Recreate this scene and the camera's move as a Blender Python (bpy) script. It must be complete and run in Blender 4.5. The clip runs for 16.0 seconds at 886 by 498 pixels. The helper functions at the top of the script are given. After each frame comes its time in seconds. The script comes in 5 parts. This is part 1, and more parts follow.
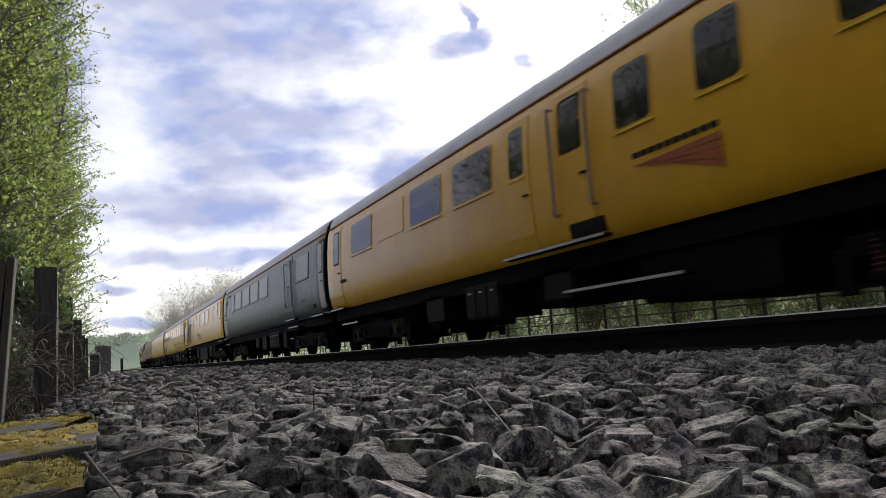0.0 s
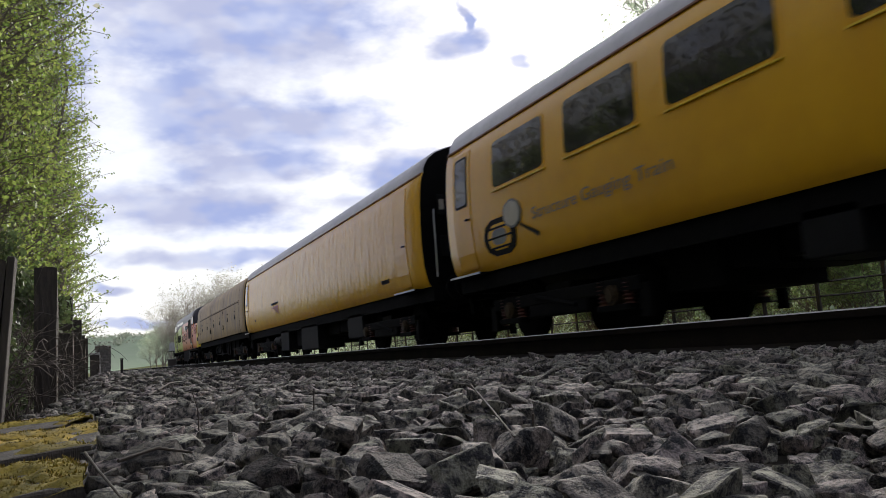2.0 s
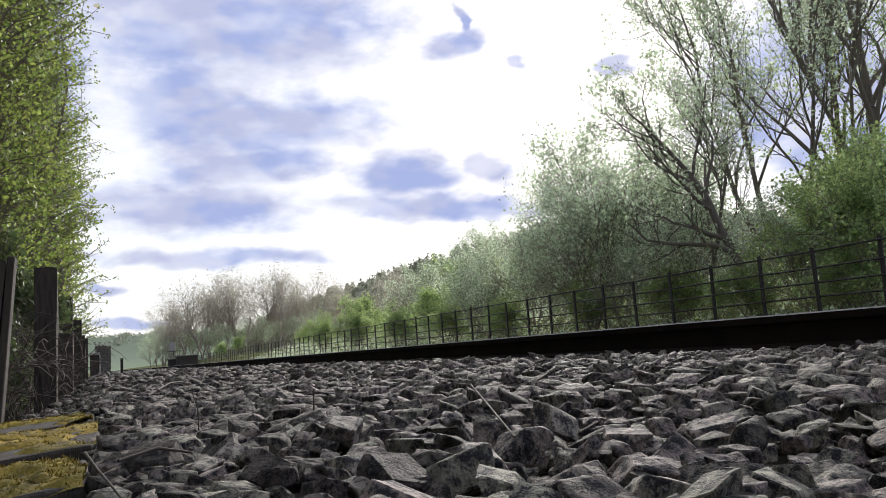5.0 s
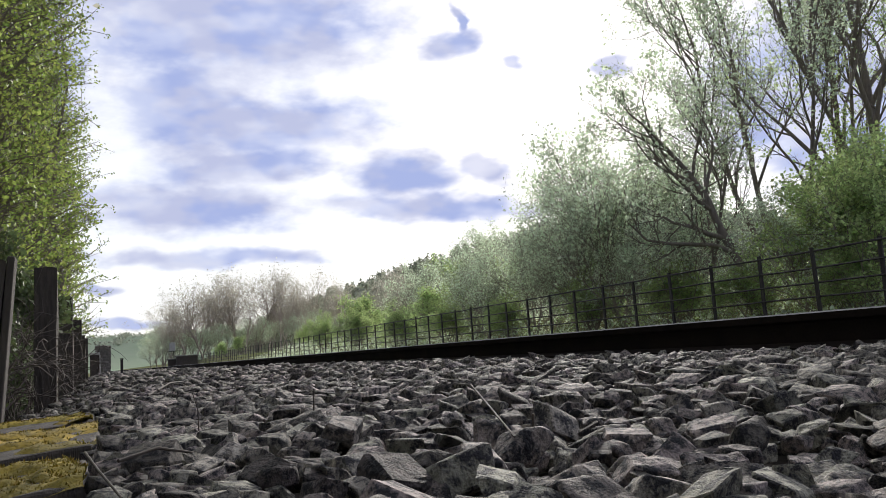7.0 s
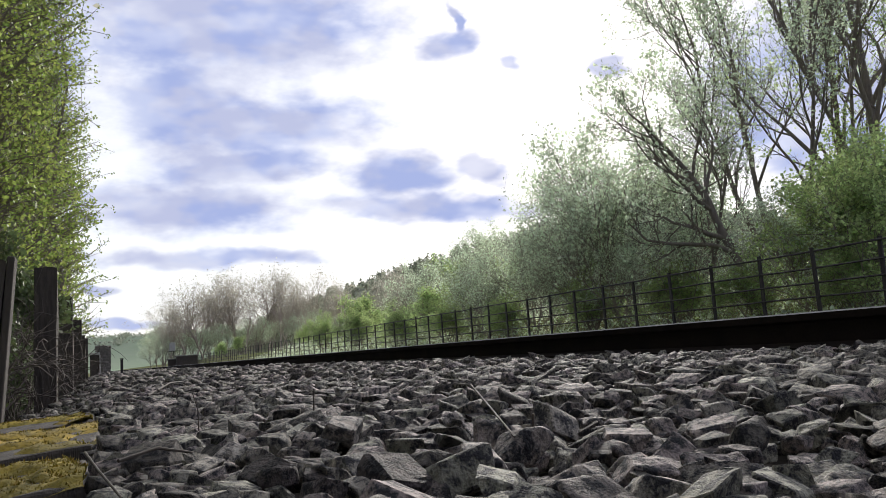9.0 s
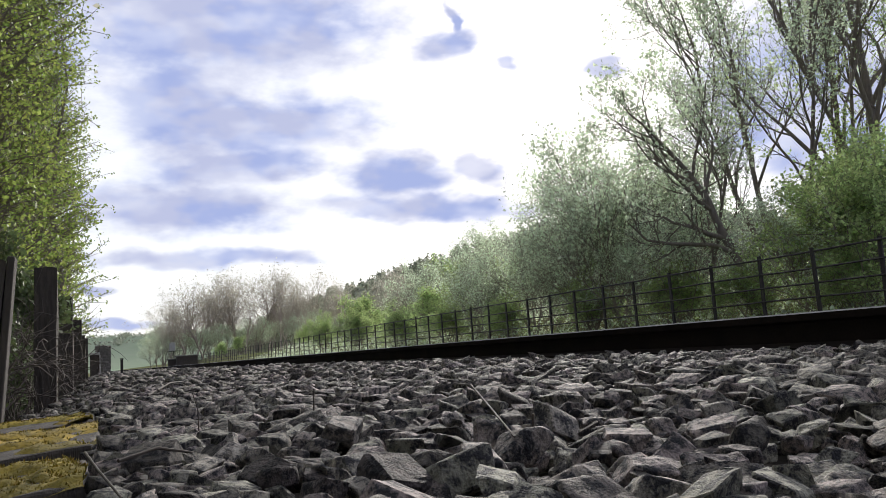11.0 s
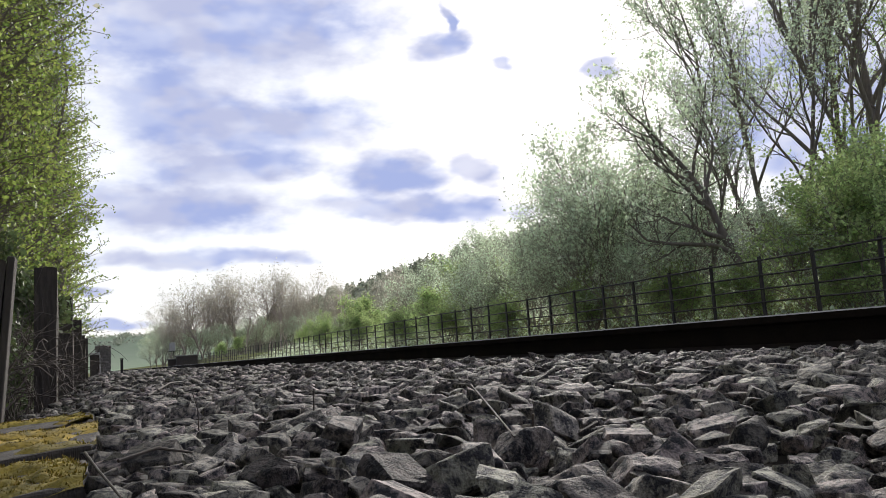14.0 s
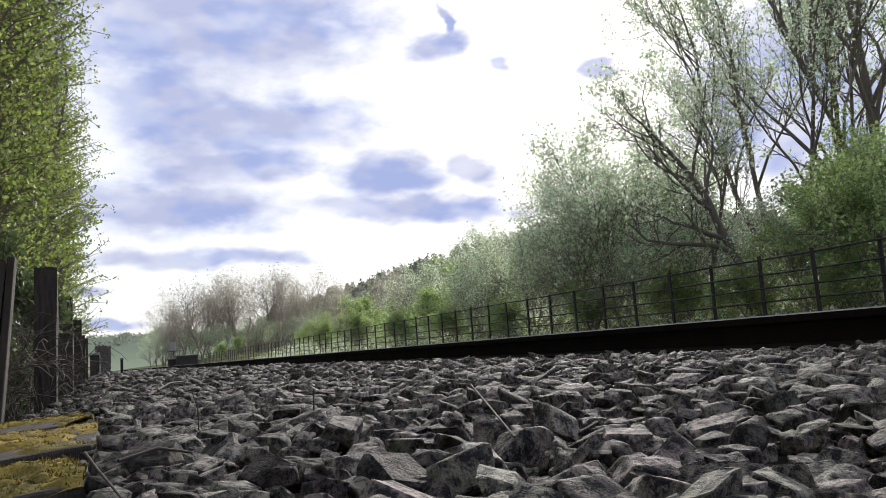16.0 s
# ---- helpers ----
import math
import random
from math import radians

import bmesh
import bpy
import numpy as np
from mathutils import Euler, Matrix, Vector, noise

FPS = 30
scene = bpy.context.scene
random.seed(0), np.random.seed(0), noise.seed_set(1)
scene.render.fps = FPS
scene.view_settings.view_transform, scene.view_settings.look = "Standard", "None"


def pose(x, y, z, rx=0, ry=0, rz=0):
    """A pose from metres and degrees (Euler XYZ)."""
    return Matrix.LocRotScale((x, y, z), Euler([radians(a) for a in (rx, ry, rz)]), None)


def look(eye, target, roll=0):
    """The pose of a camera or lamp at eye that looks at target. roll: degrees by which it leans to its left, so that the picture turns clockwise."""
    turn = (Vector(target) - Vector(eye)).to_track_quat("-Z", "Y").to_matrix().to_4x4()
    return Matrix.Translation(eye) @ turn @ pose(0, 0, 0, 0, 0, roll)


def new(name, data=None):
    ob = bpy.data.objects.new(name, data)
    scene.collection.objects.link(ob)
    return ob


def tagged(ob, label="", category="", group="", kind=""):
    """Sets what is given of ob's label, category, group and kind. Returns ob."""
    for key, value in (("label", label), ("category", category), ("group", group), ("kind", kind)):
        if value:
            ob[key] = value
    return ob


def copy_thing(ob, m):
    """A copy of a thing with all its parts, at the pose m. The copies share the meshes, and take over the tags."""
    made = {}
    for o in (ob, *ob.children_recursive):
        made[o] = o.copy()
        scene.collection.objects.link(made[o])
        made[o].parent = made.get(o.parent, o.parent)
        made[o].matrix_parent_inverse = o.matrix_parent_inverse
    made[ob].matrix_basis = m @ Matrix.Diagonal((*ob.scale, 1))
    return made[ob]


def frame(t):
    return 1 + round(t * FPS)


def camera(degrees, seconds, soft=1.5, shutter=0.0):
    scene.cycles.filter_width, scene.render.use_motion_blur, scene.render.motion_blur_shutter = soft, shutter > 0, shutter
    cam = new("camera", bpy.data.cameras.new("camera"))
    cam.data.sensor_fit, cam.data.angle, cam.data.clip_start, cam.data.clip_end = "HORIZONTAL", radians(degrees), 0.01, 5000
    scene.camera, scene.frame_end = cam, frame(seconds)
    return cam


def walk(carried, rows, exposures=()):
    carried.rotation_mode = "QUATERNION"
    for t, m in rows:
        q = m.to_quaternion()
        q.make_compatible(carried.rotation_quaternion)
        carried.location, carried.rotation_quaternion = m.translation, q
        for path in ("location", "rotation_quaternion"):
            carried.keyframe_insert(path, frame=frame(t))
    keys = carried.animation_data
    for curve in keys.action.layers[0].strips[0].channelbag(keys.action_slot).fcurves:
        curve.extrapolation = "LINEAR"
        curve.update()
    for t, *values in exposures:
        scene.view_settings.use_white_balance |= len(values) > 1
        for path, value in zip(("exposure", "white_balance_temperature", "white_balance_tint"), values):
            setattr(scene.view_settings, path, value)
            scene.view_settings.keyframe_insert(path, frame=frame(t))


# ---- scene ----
# Camera low on the ballast beside a double line; y runs along the track, z = 0 is the lens.
YAW, PITCH, ROLL = 24.52, 7.443, -4.0
cam = camera(60.66, 16.0, soft=0.8, shutter=0.08)
aim = (math.sin(radians(YAW)) * math.cos(radians(PITCH)), math.cos(radians(YAW)) * math.cos(radians(PITCH)), math.sin(radians(PITCH)))
STAND = look((0, 0, 0), aim, -ROLL * -1)
walk(cam, [(0, STAND), (16, STAND)], [(0, 0.0), (16, 0.0)])

RAIL_Z = 0.045          # top of the rails
NEAR_X, FAR_X = 3.53, 6.92   # centre lines of the two tracks
BALLAST_Z = -0.125
SPEED = 33.6            # metres a second, towards -y

# ---- light: bright broken cloud, the sun veiled ahead and to the right ----
SUN_DIR = Vector((0.55, 0.76, 0.40)).normalized()
world = bpy.data.worlds.new("sky")
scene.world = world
world.use_nodes = True
wn, wl = world.node_tree.nodes, world.node_tree.links
wn.clear()
w_sky = wn.new("ShaderNodeTexSky")
w_sky.sky_type, w_sky.sun_disc = "NISHITA", False
w_sky.sun_elevation = math.asin(SUN_DIR.z)
w_sky.sun_rotation = math.atan2(SUN_DIR.x, SUN_DIR.y)
w_mix = wn.new("ShaderNodeMix")
w_mix.data_type = "RGBA"
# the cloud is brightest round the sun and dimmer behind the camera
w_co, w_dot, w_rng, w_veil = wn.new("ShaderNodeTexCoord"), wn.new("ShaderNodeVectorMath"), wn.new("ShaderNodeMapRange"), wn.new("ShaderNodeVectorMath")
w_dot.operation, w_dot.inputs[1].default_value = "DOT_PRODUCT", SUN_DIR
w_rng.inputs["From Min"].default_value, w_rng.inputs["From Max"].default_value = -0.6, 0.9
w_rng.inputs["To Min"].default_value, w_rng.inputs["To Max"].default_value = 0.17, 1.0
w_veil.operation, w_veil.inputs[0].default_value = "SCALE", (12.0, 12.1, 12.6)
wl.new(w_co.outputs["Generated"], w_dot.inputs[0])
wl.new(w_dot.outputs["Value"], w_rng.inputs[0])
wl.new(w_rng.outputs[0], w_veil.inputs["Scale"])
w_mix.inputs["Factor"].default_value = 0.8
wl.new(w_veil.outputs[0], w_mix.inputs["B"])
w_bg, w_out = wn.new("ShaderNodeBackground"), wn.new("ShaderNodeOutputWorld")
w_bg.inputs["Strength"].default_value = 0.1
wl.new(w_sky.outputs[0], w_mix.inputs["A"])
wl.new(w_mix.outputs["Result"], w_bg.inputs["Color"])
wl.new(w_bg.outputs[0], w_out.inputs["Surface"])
sun = new("sun", bpy.data.lights.new("sun", "SUN"))
sun.data.energy, sun.data.angle, sun.data.color = 4.3, radians(10), (1.0, 0.95, 0.88)
sun.matrix_world = look(SUN_DIR * 50, (0, 0, 0))


# ---- materials ----
def mat(name, a, b=None, rough=0.7, metal=0.0, scale=8.0, bump=0.2, depth=0.01, fine=60.0, island=0.0, spec=0.5, coord="Object", stretch=(1, 1, 1), lo=0.5, hi=1.0, hue=0.06):
    """Two tones mixed by coarse and fine noise, with relief from the fine one."""
    m = bpy.data.materials.new(name)
    m.use_nodes = True
    n, l = m.node_tree.nodes, m.node_tree.links
    p = n["Principled BSDF"]
    p.inputs["Roughness"].default_value, p.inputs["Metallic"].default_value = rough, metal
    p.inputs["Specular IOR Level"].default_value = spec
    b = b or tuple(c * 0.7 for c in a)
    tc, mp = n.new("ShaderNodeTexCoord"), n.new("ShaderNodeMapping")
    mp.inputs["Scale"].default_value = stretch
    l.new(tc.outputs[coord], mp.inputs[0])
    n1, n2 = n.new("ShaderNodeTexNoise"), n.new("ShaderNodeTexNoise")
    n1.inputs["Scale"].default_value, n2.inputs["Scale"].default_value = scale, fine
    n1.inputs["Detail"].default_value = n2.inputs["Detail"].default_value = 5
    for x in (n1, n2):
        l.new(mp.outputs[0], x.inputs["Vector"])
    add = n.new("ShaderNodeMath")
    add.operation = "MULTIPLY_ADD"
    l.new(n2.outputs[0], add.inputs[0])
    add.inputs[1].default_value = 0.5
    l.new(n1.outputs[0], add.inputs[2])
    ramp = n.new("ShaderNodeMapRange")
    ramp.inputs["From Min"].default_value, ramp.inputs["From Max"].default_value = lo, hi
    l.new(add.outputs[0], ramp.inputs[0])
    mix = n.new("ShaderNodeMix")
    mix.data_type = "RGBA"
    mix.inputs["A"].default_value, mix.inputs["B"].default_value = (*a, 1), (*b, 1)
    l.new(ramp.outputs[0], mix.inputs["Factor"])
    out = mix.outputs["Result"]
    if island:
        geo, hsv = n.new("ShaderNodeNewGeometry"), n.new("ShaderNodeHueSaturation")
        oi, s1 = n.new("ShaderNodeObjectInfo"), n.new("ShaderNodeMath")
        s1.operation = "ADD"
        l.new(geo.outputs["Random Per Island"], s1.inputs[0])
        l.new(oi.outputs["Random"], s1.inputs[1])
        fr = n.new("ShaderNodeMath")
        fr.operation = "FRACT"
        l.new(s1.outputs[0], fr.inputs[0])
        v = n.new("ShaderNodeMapRange")
        v.inputs["To Min"].default_value, v.inputs["To Max"].default_value = 1 - island, 1 + island
        l.new(fr.outputs[0], v.inputs[0])
        l.new(v.outputs[0], hsv.inputs["Value"])
        h = n.new("ShaderNodeMapRange")
        h.inputs["To Min"].default_value, h.inputs["To Max"].default_value = 0.5 - island * hue, 0.5 + island * hue
        l.new(geo.outputs["Random Per Island"], h.inputs[0])
        l.new(h.outputs[0], hsv.inputs["Hue"])
        l.new(out, hsv.inputs["Color"])
        out = hsv.outputs[0]
    l.new(out, p.inputs["Base Color"])
    if bump:
        bp = n.new("ShaderNodeBump")
        bp.inputs["Strength"].default_value, bp.inputs["Distance"].default_value = bump, depth
        l.new(add.outputs[0], bp.inputs["Height"])
        l.new(bp.outputs[0], p.inputs["Normal"])
    return m


def leaf_mat(name, a, b, through_light=0.45):
    m = mat(name, a, b, rough=0.55, scale=1.5, bump=0, island=0.35)
    n, l = m.node_tree.nodes, m.node_tree.links
    p, out = n["Principled BSDF"], n["Material Output"]
    col = p.inputs["Base Color"].links[0].from_socket
    tr, mx = n.new("ShaderNodeBsdfTranslucent"), n.new("ShaderNodeMixShader")
    l.new(col, tr.inputs[0])
    mx.inputs[0].default_value = through_light
    l.new(p.outputs[0], mx.inputs[1])
    l.new(tr.outputs[0], mx.inputs[2])
    l.new(mx.outputs[0], out.inputs["Surface"])
    return m


M_STONE = mat("ballast_stone", (0.262, 0.234, 0.2), (0.026, 0.0255, 0.028), rough=0.8, scale=110, fine=600, bump=1.0, depth=0.006, island=0.65, spec=0.25, lo=0.63, hi=0.86, hue=0.07)
# dark tone of the sheet that shows between the stones
M_SUBBALLAST = mat("ballast_base_dark", (0.10, 0.09, 0.08), (0.05, 0.045, 0.04), rough=1.0, scale=20, fine=120, bump=0.6, spec=0.0)
# near-black brown for the rail below its running surface
M_RAIL = mat("rail_dark_steel", (0.020, 0.015, 0.012), (0.009, 0.0075, 0.007), rough=0.85, spec=0.06, scale=6, fine=90)
M_RAILTOP = mat("rail_head", (0.28, 0.28, 0.27), (0.17, 0.165, 0.16), rough=0.45, metal=1.0, scale=5, fine=80, bump=0.05)
M_CONCRETE = mat("concrete", (0.30, 0.29, 0.27), (0.18, 0.17, 0.16), rough=0.9, scale=6, fine=70)
M_GRASS = mat("grass_ground", (0.14, 0.17, 0.07), (0.17, 0.15, 0.09), rough=1.0, scale=0.5, fine=9, bump=0.5, depth=0.05, spec=0.0)
# pasture green paled and blued, with the distance haze put into the colour
M_FIELD = mat("hazy_hill_pasture", (0.24, 0.31, 0.21), (0.29, 0.33, 0.25), rough=0.95, scale=0.01, fine=0.08, bump=0, spec=0.0)
M_WOODHILL = mat("wooded_hill", (0.12, 0.14, 0.08), (0.16, 0.15, 0.10), rough=0.95, scale=0.05, fine=0.6, bump=0.5, depth=2, spec=0.0)
M_IRON = mat("black_iron", (0.02, 0.02, 0.02), (0.035, 0.028, 0.024), rough=0.6, metal=0.3, scale=20, fine=120)
M_OLDWOOD = mat("weathered_timber", (0.085, 0.07, 0.058), (0.035, 0.03, 0.026), rough=0.9, scale=7, fine=60, bump=0.6, depth=0.01, stretch=(6, 6, 0.8))
M_YELLOW = mat("yellow_paint", (0.76, 0.40, 0.010), (0.66, 0.33, 0.010), rough=0.27, scale=1.1, fine=3.5, bump=0.45, depth=0.035)
M_YELLOWRIPPLE = mat("rippled_yellow_paint", (0.76, 0.40, 0.010), (0.66, 0.33, 0.010), rough=0.26, scale=1.3, fine=3.2, bump=0.5, depth=0.06, stretch=(1, 2.2, 0.9))
# one near-black tone for underframes, bogies and carriage ends
M_UNDER = mat("underframe_black", (0.008, 0.0075, 0.007), (0.004, 0.004, 0.004), spec=0.05, rough=0.8, scale=5, fine=40)
M_BARK = mat("bark", (0.25, 0.215, 0.18), (0.14, 0.12, 0.10), rough=0.9, scale=8, fine=50, bump=0.6, stretch=(3, 3, 0.6))
M_LEAF = leaf_mat("spring_leaf", (0.33, 0.45, 0.17), (0.45, 0.55, 0.25), 0.75)
# pale leaf tone raised further to carry the hazy glare over the bank
M_LEAFPALE = leaf_mat("budding_leaf", (0.58, 0.66, 0.50), (0.50, 0.60, 0.40), 0.75)
M_LEAFDARK = leaf_mat("ivy_leaf", (0.09, 0.13, 0.05), (0.15, 0.19, 0.08), 0.35)
M_HEDGE = leaf_mat("hawthorn_leaf", (0.14, 0.22, 0.05), (0.44, 0.52, 0.14), 0.5)
# bark lightened to stand in for haze over the far trees
M_FARBARK = mat("hazy_twig_bark", (0.44, 0.38, 0.33), (0.34, 0.29, 0.25), rough=0.95, scale=0.5, fine=4, bump=0, spec=0.0)
M_TWIGGY = mat("brown_grey_twigs", (0.32, 0.28, 0.235), (0.20, 0.17, 0.145), rough=0.9, scale=3, fine=20, bump=0, spec=0.1)
M_TWIG_DARK = mat("dark_bramble_bark", (0.15, 0.125, 0.105), (0.07, 0.058, 0.05), rough=0.9, scale=10, fine=60, bump=0.2)
# buds and far foliage greyed and paled, haze painted into their colour
M_BUD = leaf_mat("hazy_grey_buds", (0.52, 0.48, 0.41), (0.50, 0.50, 0.39), 0.7)
M_FARLEAF = leaf_mat("hazy_far_foliage", (0.34, 0.38, 0.28), (0.42, 0.44, 0.34), 0.4)


# ---- mesh helpers ----
def mesh_ob(name, verts, faces, material, parent=None, smooth=False):
    me = bpy.data.meshes.new(name)
    me.from_pydata([tuple(v) for v in verts], [], [tuple(f) for f in faces])
    me.materials.append(material)
    if smooth:
        me.shade_smooth()
    ob = new(name, me)
    if parent:
        ob.parent = parent
    return ob


def part(name, bm, material, parent=None, label="", smooth=False):
    me = bpy.data.meshes.new(name)
    bm.to_mesh(me)
    bm.free()
    me.materials.append(material)
    if smooth:
        me.shade_smooth()
    ob = new(name, me)
    if parent:
        ob.parent = parent
    if label:
        ob["label"] = label
    return ob


def box(bm, x0, x1, y0, y1, z0, z1, bevel=0.0):
    r = bmesh.ops.create_cube(bm, size=1, matrix=Matrix.Translation(((x0 + x1) / 2, (y0 + y1) / 2, (z0 + z1) / 2)) @ Matrix.Diagonal((x1 - x0, y1 - y0, z1 - z0, 1)))
    if bevel:
        es = list({e for v in r["verts"] for e in v.link_edges})
        bmesh.ops.bevel(bm, geom=es, offset=bevel, segments=2, affect="EDGES", profile=0.5)
    return bm


def boxes(*dims, bevel=0.0):
    bm = bmesh.new()
    for d in dims:
        box(bm, *d, bevel=bevel)
    return bm


def cyl(bm, a, b, r, r2=None, n=12):
    a, b = Vector(a), Vector(b)
    d = b - a
    m = Matrix.Translation((a + b) / 2) @ d.to_track_quat("Z", "Y").to_matrix().to_4x4()
    bmesh.ops.create_cone(bm, cap_ends=True, segments=n, radius1=r, radius2=r if r2 is None else r2, depth=d.length, matrix=m)
    return bm


def thing(name, label, category, x=0, y=0, z=0, group="", kind=""):
    return tagged(pose_at(new(name), x, y, z), label, category, group, kind)


def pose_at(ob, x, y, z, rx=0, ry=0, rz=0):
    ob.matrix_basis = pose(x, y, z, rx, ry, rz)
    return ob


def grid(name, xs, ys, height, material, label, kind="structure", smooth=True):
    verts = [(x, y, height(x, y)) for y in ys for x in xs]
    n = len(xs)
    faces = [(j * n + i, j * n + i + 1, (j + 1) * n + i + 1, (j + 1) * n + i) for j in range(len(ys) - 1) for i in range(n - 1)]
    ob = mesh_ob(name, verts, faces, material, smooth=smooth)
    return tagged(ob, label, name.replace("_", " "), kind=kind)


def span(*pieces):
    """Numbers from stretches (start, end, step)."""
    out = []
    for a, b, s in pieces:
        out += list(np.arange(a, b, s))
    return out + [pieces[-1][1]]
# ---- ground ----
def ground_height(x, y):
    """Track bed at ballast level, falling away on both sides, rising to hills far off."""
    h = -0.22
    if x < -0.2:
        h -= 0.18 * min(1, (-0.2 - x) / 0.5)
    if x > 8.6:
        h -= 0.12 * min(1, (x - 8.6) / 1.0)
    if x > 11.5:
        h += 0.30 * min(x - 11.5, 4.5) + 0.05 * max(0, min(x - 16, 60))
    return h + 0.02 * noise.noise((x * 0.7, y * 0.7, 0)) * (1 if x < -0.4 or x > 9 else 0)


grid("ground", span((-3000, -60, 490), (-60, -6, 6), (-6, 16, 0.55), (16, 60, 4), (60, 3000, 490)),
     span((-3000, -60, 490), (-60, -4, 8), (-4, 24, 1.0), (24, 120, 6), (120, 3000, 480)), ground_height, M_GRASS,
     "rough grass and earth beside the railway line")


def ballast_height(x, y):
    if x < -0.05:
        return BALLAST_Z - 0.35 * (-0.05 - x)
    if x > 8.3:
        return BALLAST_Z - 0.3 * (x - 8.3)
    return BALLAST_Z


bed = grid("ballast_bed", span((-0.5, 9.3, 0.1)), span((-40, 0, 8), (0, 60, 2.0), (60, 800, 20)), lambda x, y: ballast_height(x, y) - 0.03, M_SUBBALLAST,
     "dark sheet under the ballast of the line")

# ---- track: rails on concrete sleepers ----
RAIL_PROF = [(-.07, -.159), (.07, -.159), (.07, -.148), (.012, -.128), (.01, -.045), (.035, -.035), (.036, -.006), (.031, 0), (-.031, 0), (-.036, -.006), (-.035, -.035), (-.01, -.045), (-.012, -.128), (-.07, -.148)]


def track(name, cx, label):
    root = thing(name, label, "railway track", cx, 0, RAIL_Z, kind="structure")
    n = len(RAIL_PROF)
    for s in (-0.755, 0.755):
        vs = [(s + px, y, pz) for y in (-620, 0, 30, 90, 800) for px, pz in RAIL_PROF]
        fs = [(k * n + i, k * n + (i + 1) % n, (k + 1) * n + (i + 1) % n, (k + 1) * n + i) for k in range(4) for i in range(n) if i not in (6, 7, 8)]
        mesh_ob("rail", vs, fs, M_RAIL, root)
        top = [(k * n + i, k * n + i + 1, (k + 1) * n + i + 1, (k + 1) * n + i) for k in range(4) for i in (6, 7, 8)]
        used = sorted({i for f in top for i in f})
        at = {i: j for j, i in enumerate(used)}
        ob = mesh_ob("running_surface", [vs[i] for i in used], [tuple(at[i] for i in f) for f in top], M_RAILTOP, root)
        ob["label"] = "polished steel running surface"
    me = None
    for k in range(110):
        if me is None:
            bm = boxes((-1.25, 1.25, -0.125, 0.125, -0.36, -0.163), bevel=0.015)
            ob = part("sleeper", bm, M_CONCRETE, root)
            me = ob.data
        else:
            ob = new("sleeper", me)
            ob.parent = root
        ob.location = (0, -3 + k * 0.65, 0)
    return root


track("track_1", NEAR_X, "dark steel rails on concrete sleepers in ballast")
track("track_2", FAR_X, "dark steel rails on concrete sleepers beyond the first track")


# ---- ballast stones ----
rng = np.random.default_rng(5)


def stone_shape(points, bevel, seed):
    r = np.random.default_rng(seed)
    bm = bmesh.new()
    # a broken block: jittered corners with some knocked off, and a few points proud of the faces
    skew = r.normal(size=2) * 0.12
    for k in range(points):
        if k < 8:
            p = np.array((1.0 if k & 1 else -1.0, 1.0 if k & 2 else -1.0, 1.0 if k & 4 else -1.0)) * (0.62 + 0.38 * r.random(3))
        else:
            p = r.normal(size=3)
            p = p / np.abs(p).max() * (0.85 + 0.3 * r.random())
        bm.verts.new((p[0] * 0.44 + skew[0] * p[2], p[1] * 0.35 + skew[1] * p[2], p[2] * 0.25))
    h = bmesh.ops.convex_hull(bm, input=bm.verts)
    bmesh.ops.delete(bm, geom=[g for g in h["geom_interior"] if isinstance(g, bmesh.types.BMVert)], context="VERTS")
    if bevel:
        bmesh.ops.bevel(bm, geom=list(bm.edges), offset=bevel, segments=1, affect="EDGES", profile=0.5, clamp_overlap=True)
        if bevel > 0.035:
            bmesh.ops.triangulate(bm, faces=bm.faces)
            bmesh.ops.subdivide_edges(bm, edges=[e for e in bm.edges if e.calc_length() > 0.25], cuts=1)
            bmesh.ops.triangulate(bm, faces=bm.faces)
            for v in bm.verts:
                v.co += v.normal * 0.03 * noise.noise(v.co * 5 + Vector((seed, 0, 0)))
    bmesh.ops.triangulate(bm, faces=bm.faces)
    bm.verts.ensure_lookup_table()
    v = np.array([x.co for x in bm.verts])
    f = np.array([[q.index for q in x.verts] for x in bm.faces])
    bm.free()
    return v, f


def turn_matrix(r, tilt):
    return np.array(Euler((r.normal() * tilt, r.normal() * tilt, r.random() * 6.283)).to_matrix())


def bed_wave(x, y):
    return 0.016 * noise.noise((x * 2.1, y * 2.1, 3.0)) + 0.01 * noise.noise((x * 6, y * 6, 7.0))


def stone_field(x0, x1, y0, y1, cell, size, shapes, keep=None):
    """Jittered rows of stones as one pile of vertices and faces."""
    V, Fc, off = [], [], 0
    for y in np.arange(y0, y1, cell):
        for x in np.arange(x0, x1, cell):
            px, py = x + (rng.random() - 0.5) * cell * 1.5, y + (rng.random() - 0.5) * cell * 1.5
            if px * px + py * py < 0.1 or (keep and not keep(px, py)):
                continue
            v, f = shapes[int(rng.integers(len(shapes)))]
            s = size * float(np.clip(rng.lognormal(0, 0.36), 0.5, 1.9))
            if px * px + py * py < 0.9:
                s = min(s, size * 1.1)
            z = ballast_height(px, py) + bed_wave(px, py) + (rng.random() - 0.65) * 0.55 * s
            V.append((v * s) @ turn_matrix(rng, 0.24).T + (px, py, z))
            Fc.append(f + off)
            off += len(v)
    return np.concatenate(V), np.concatenate(Fc)


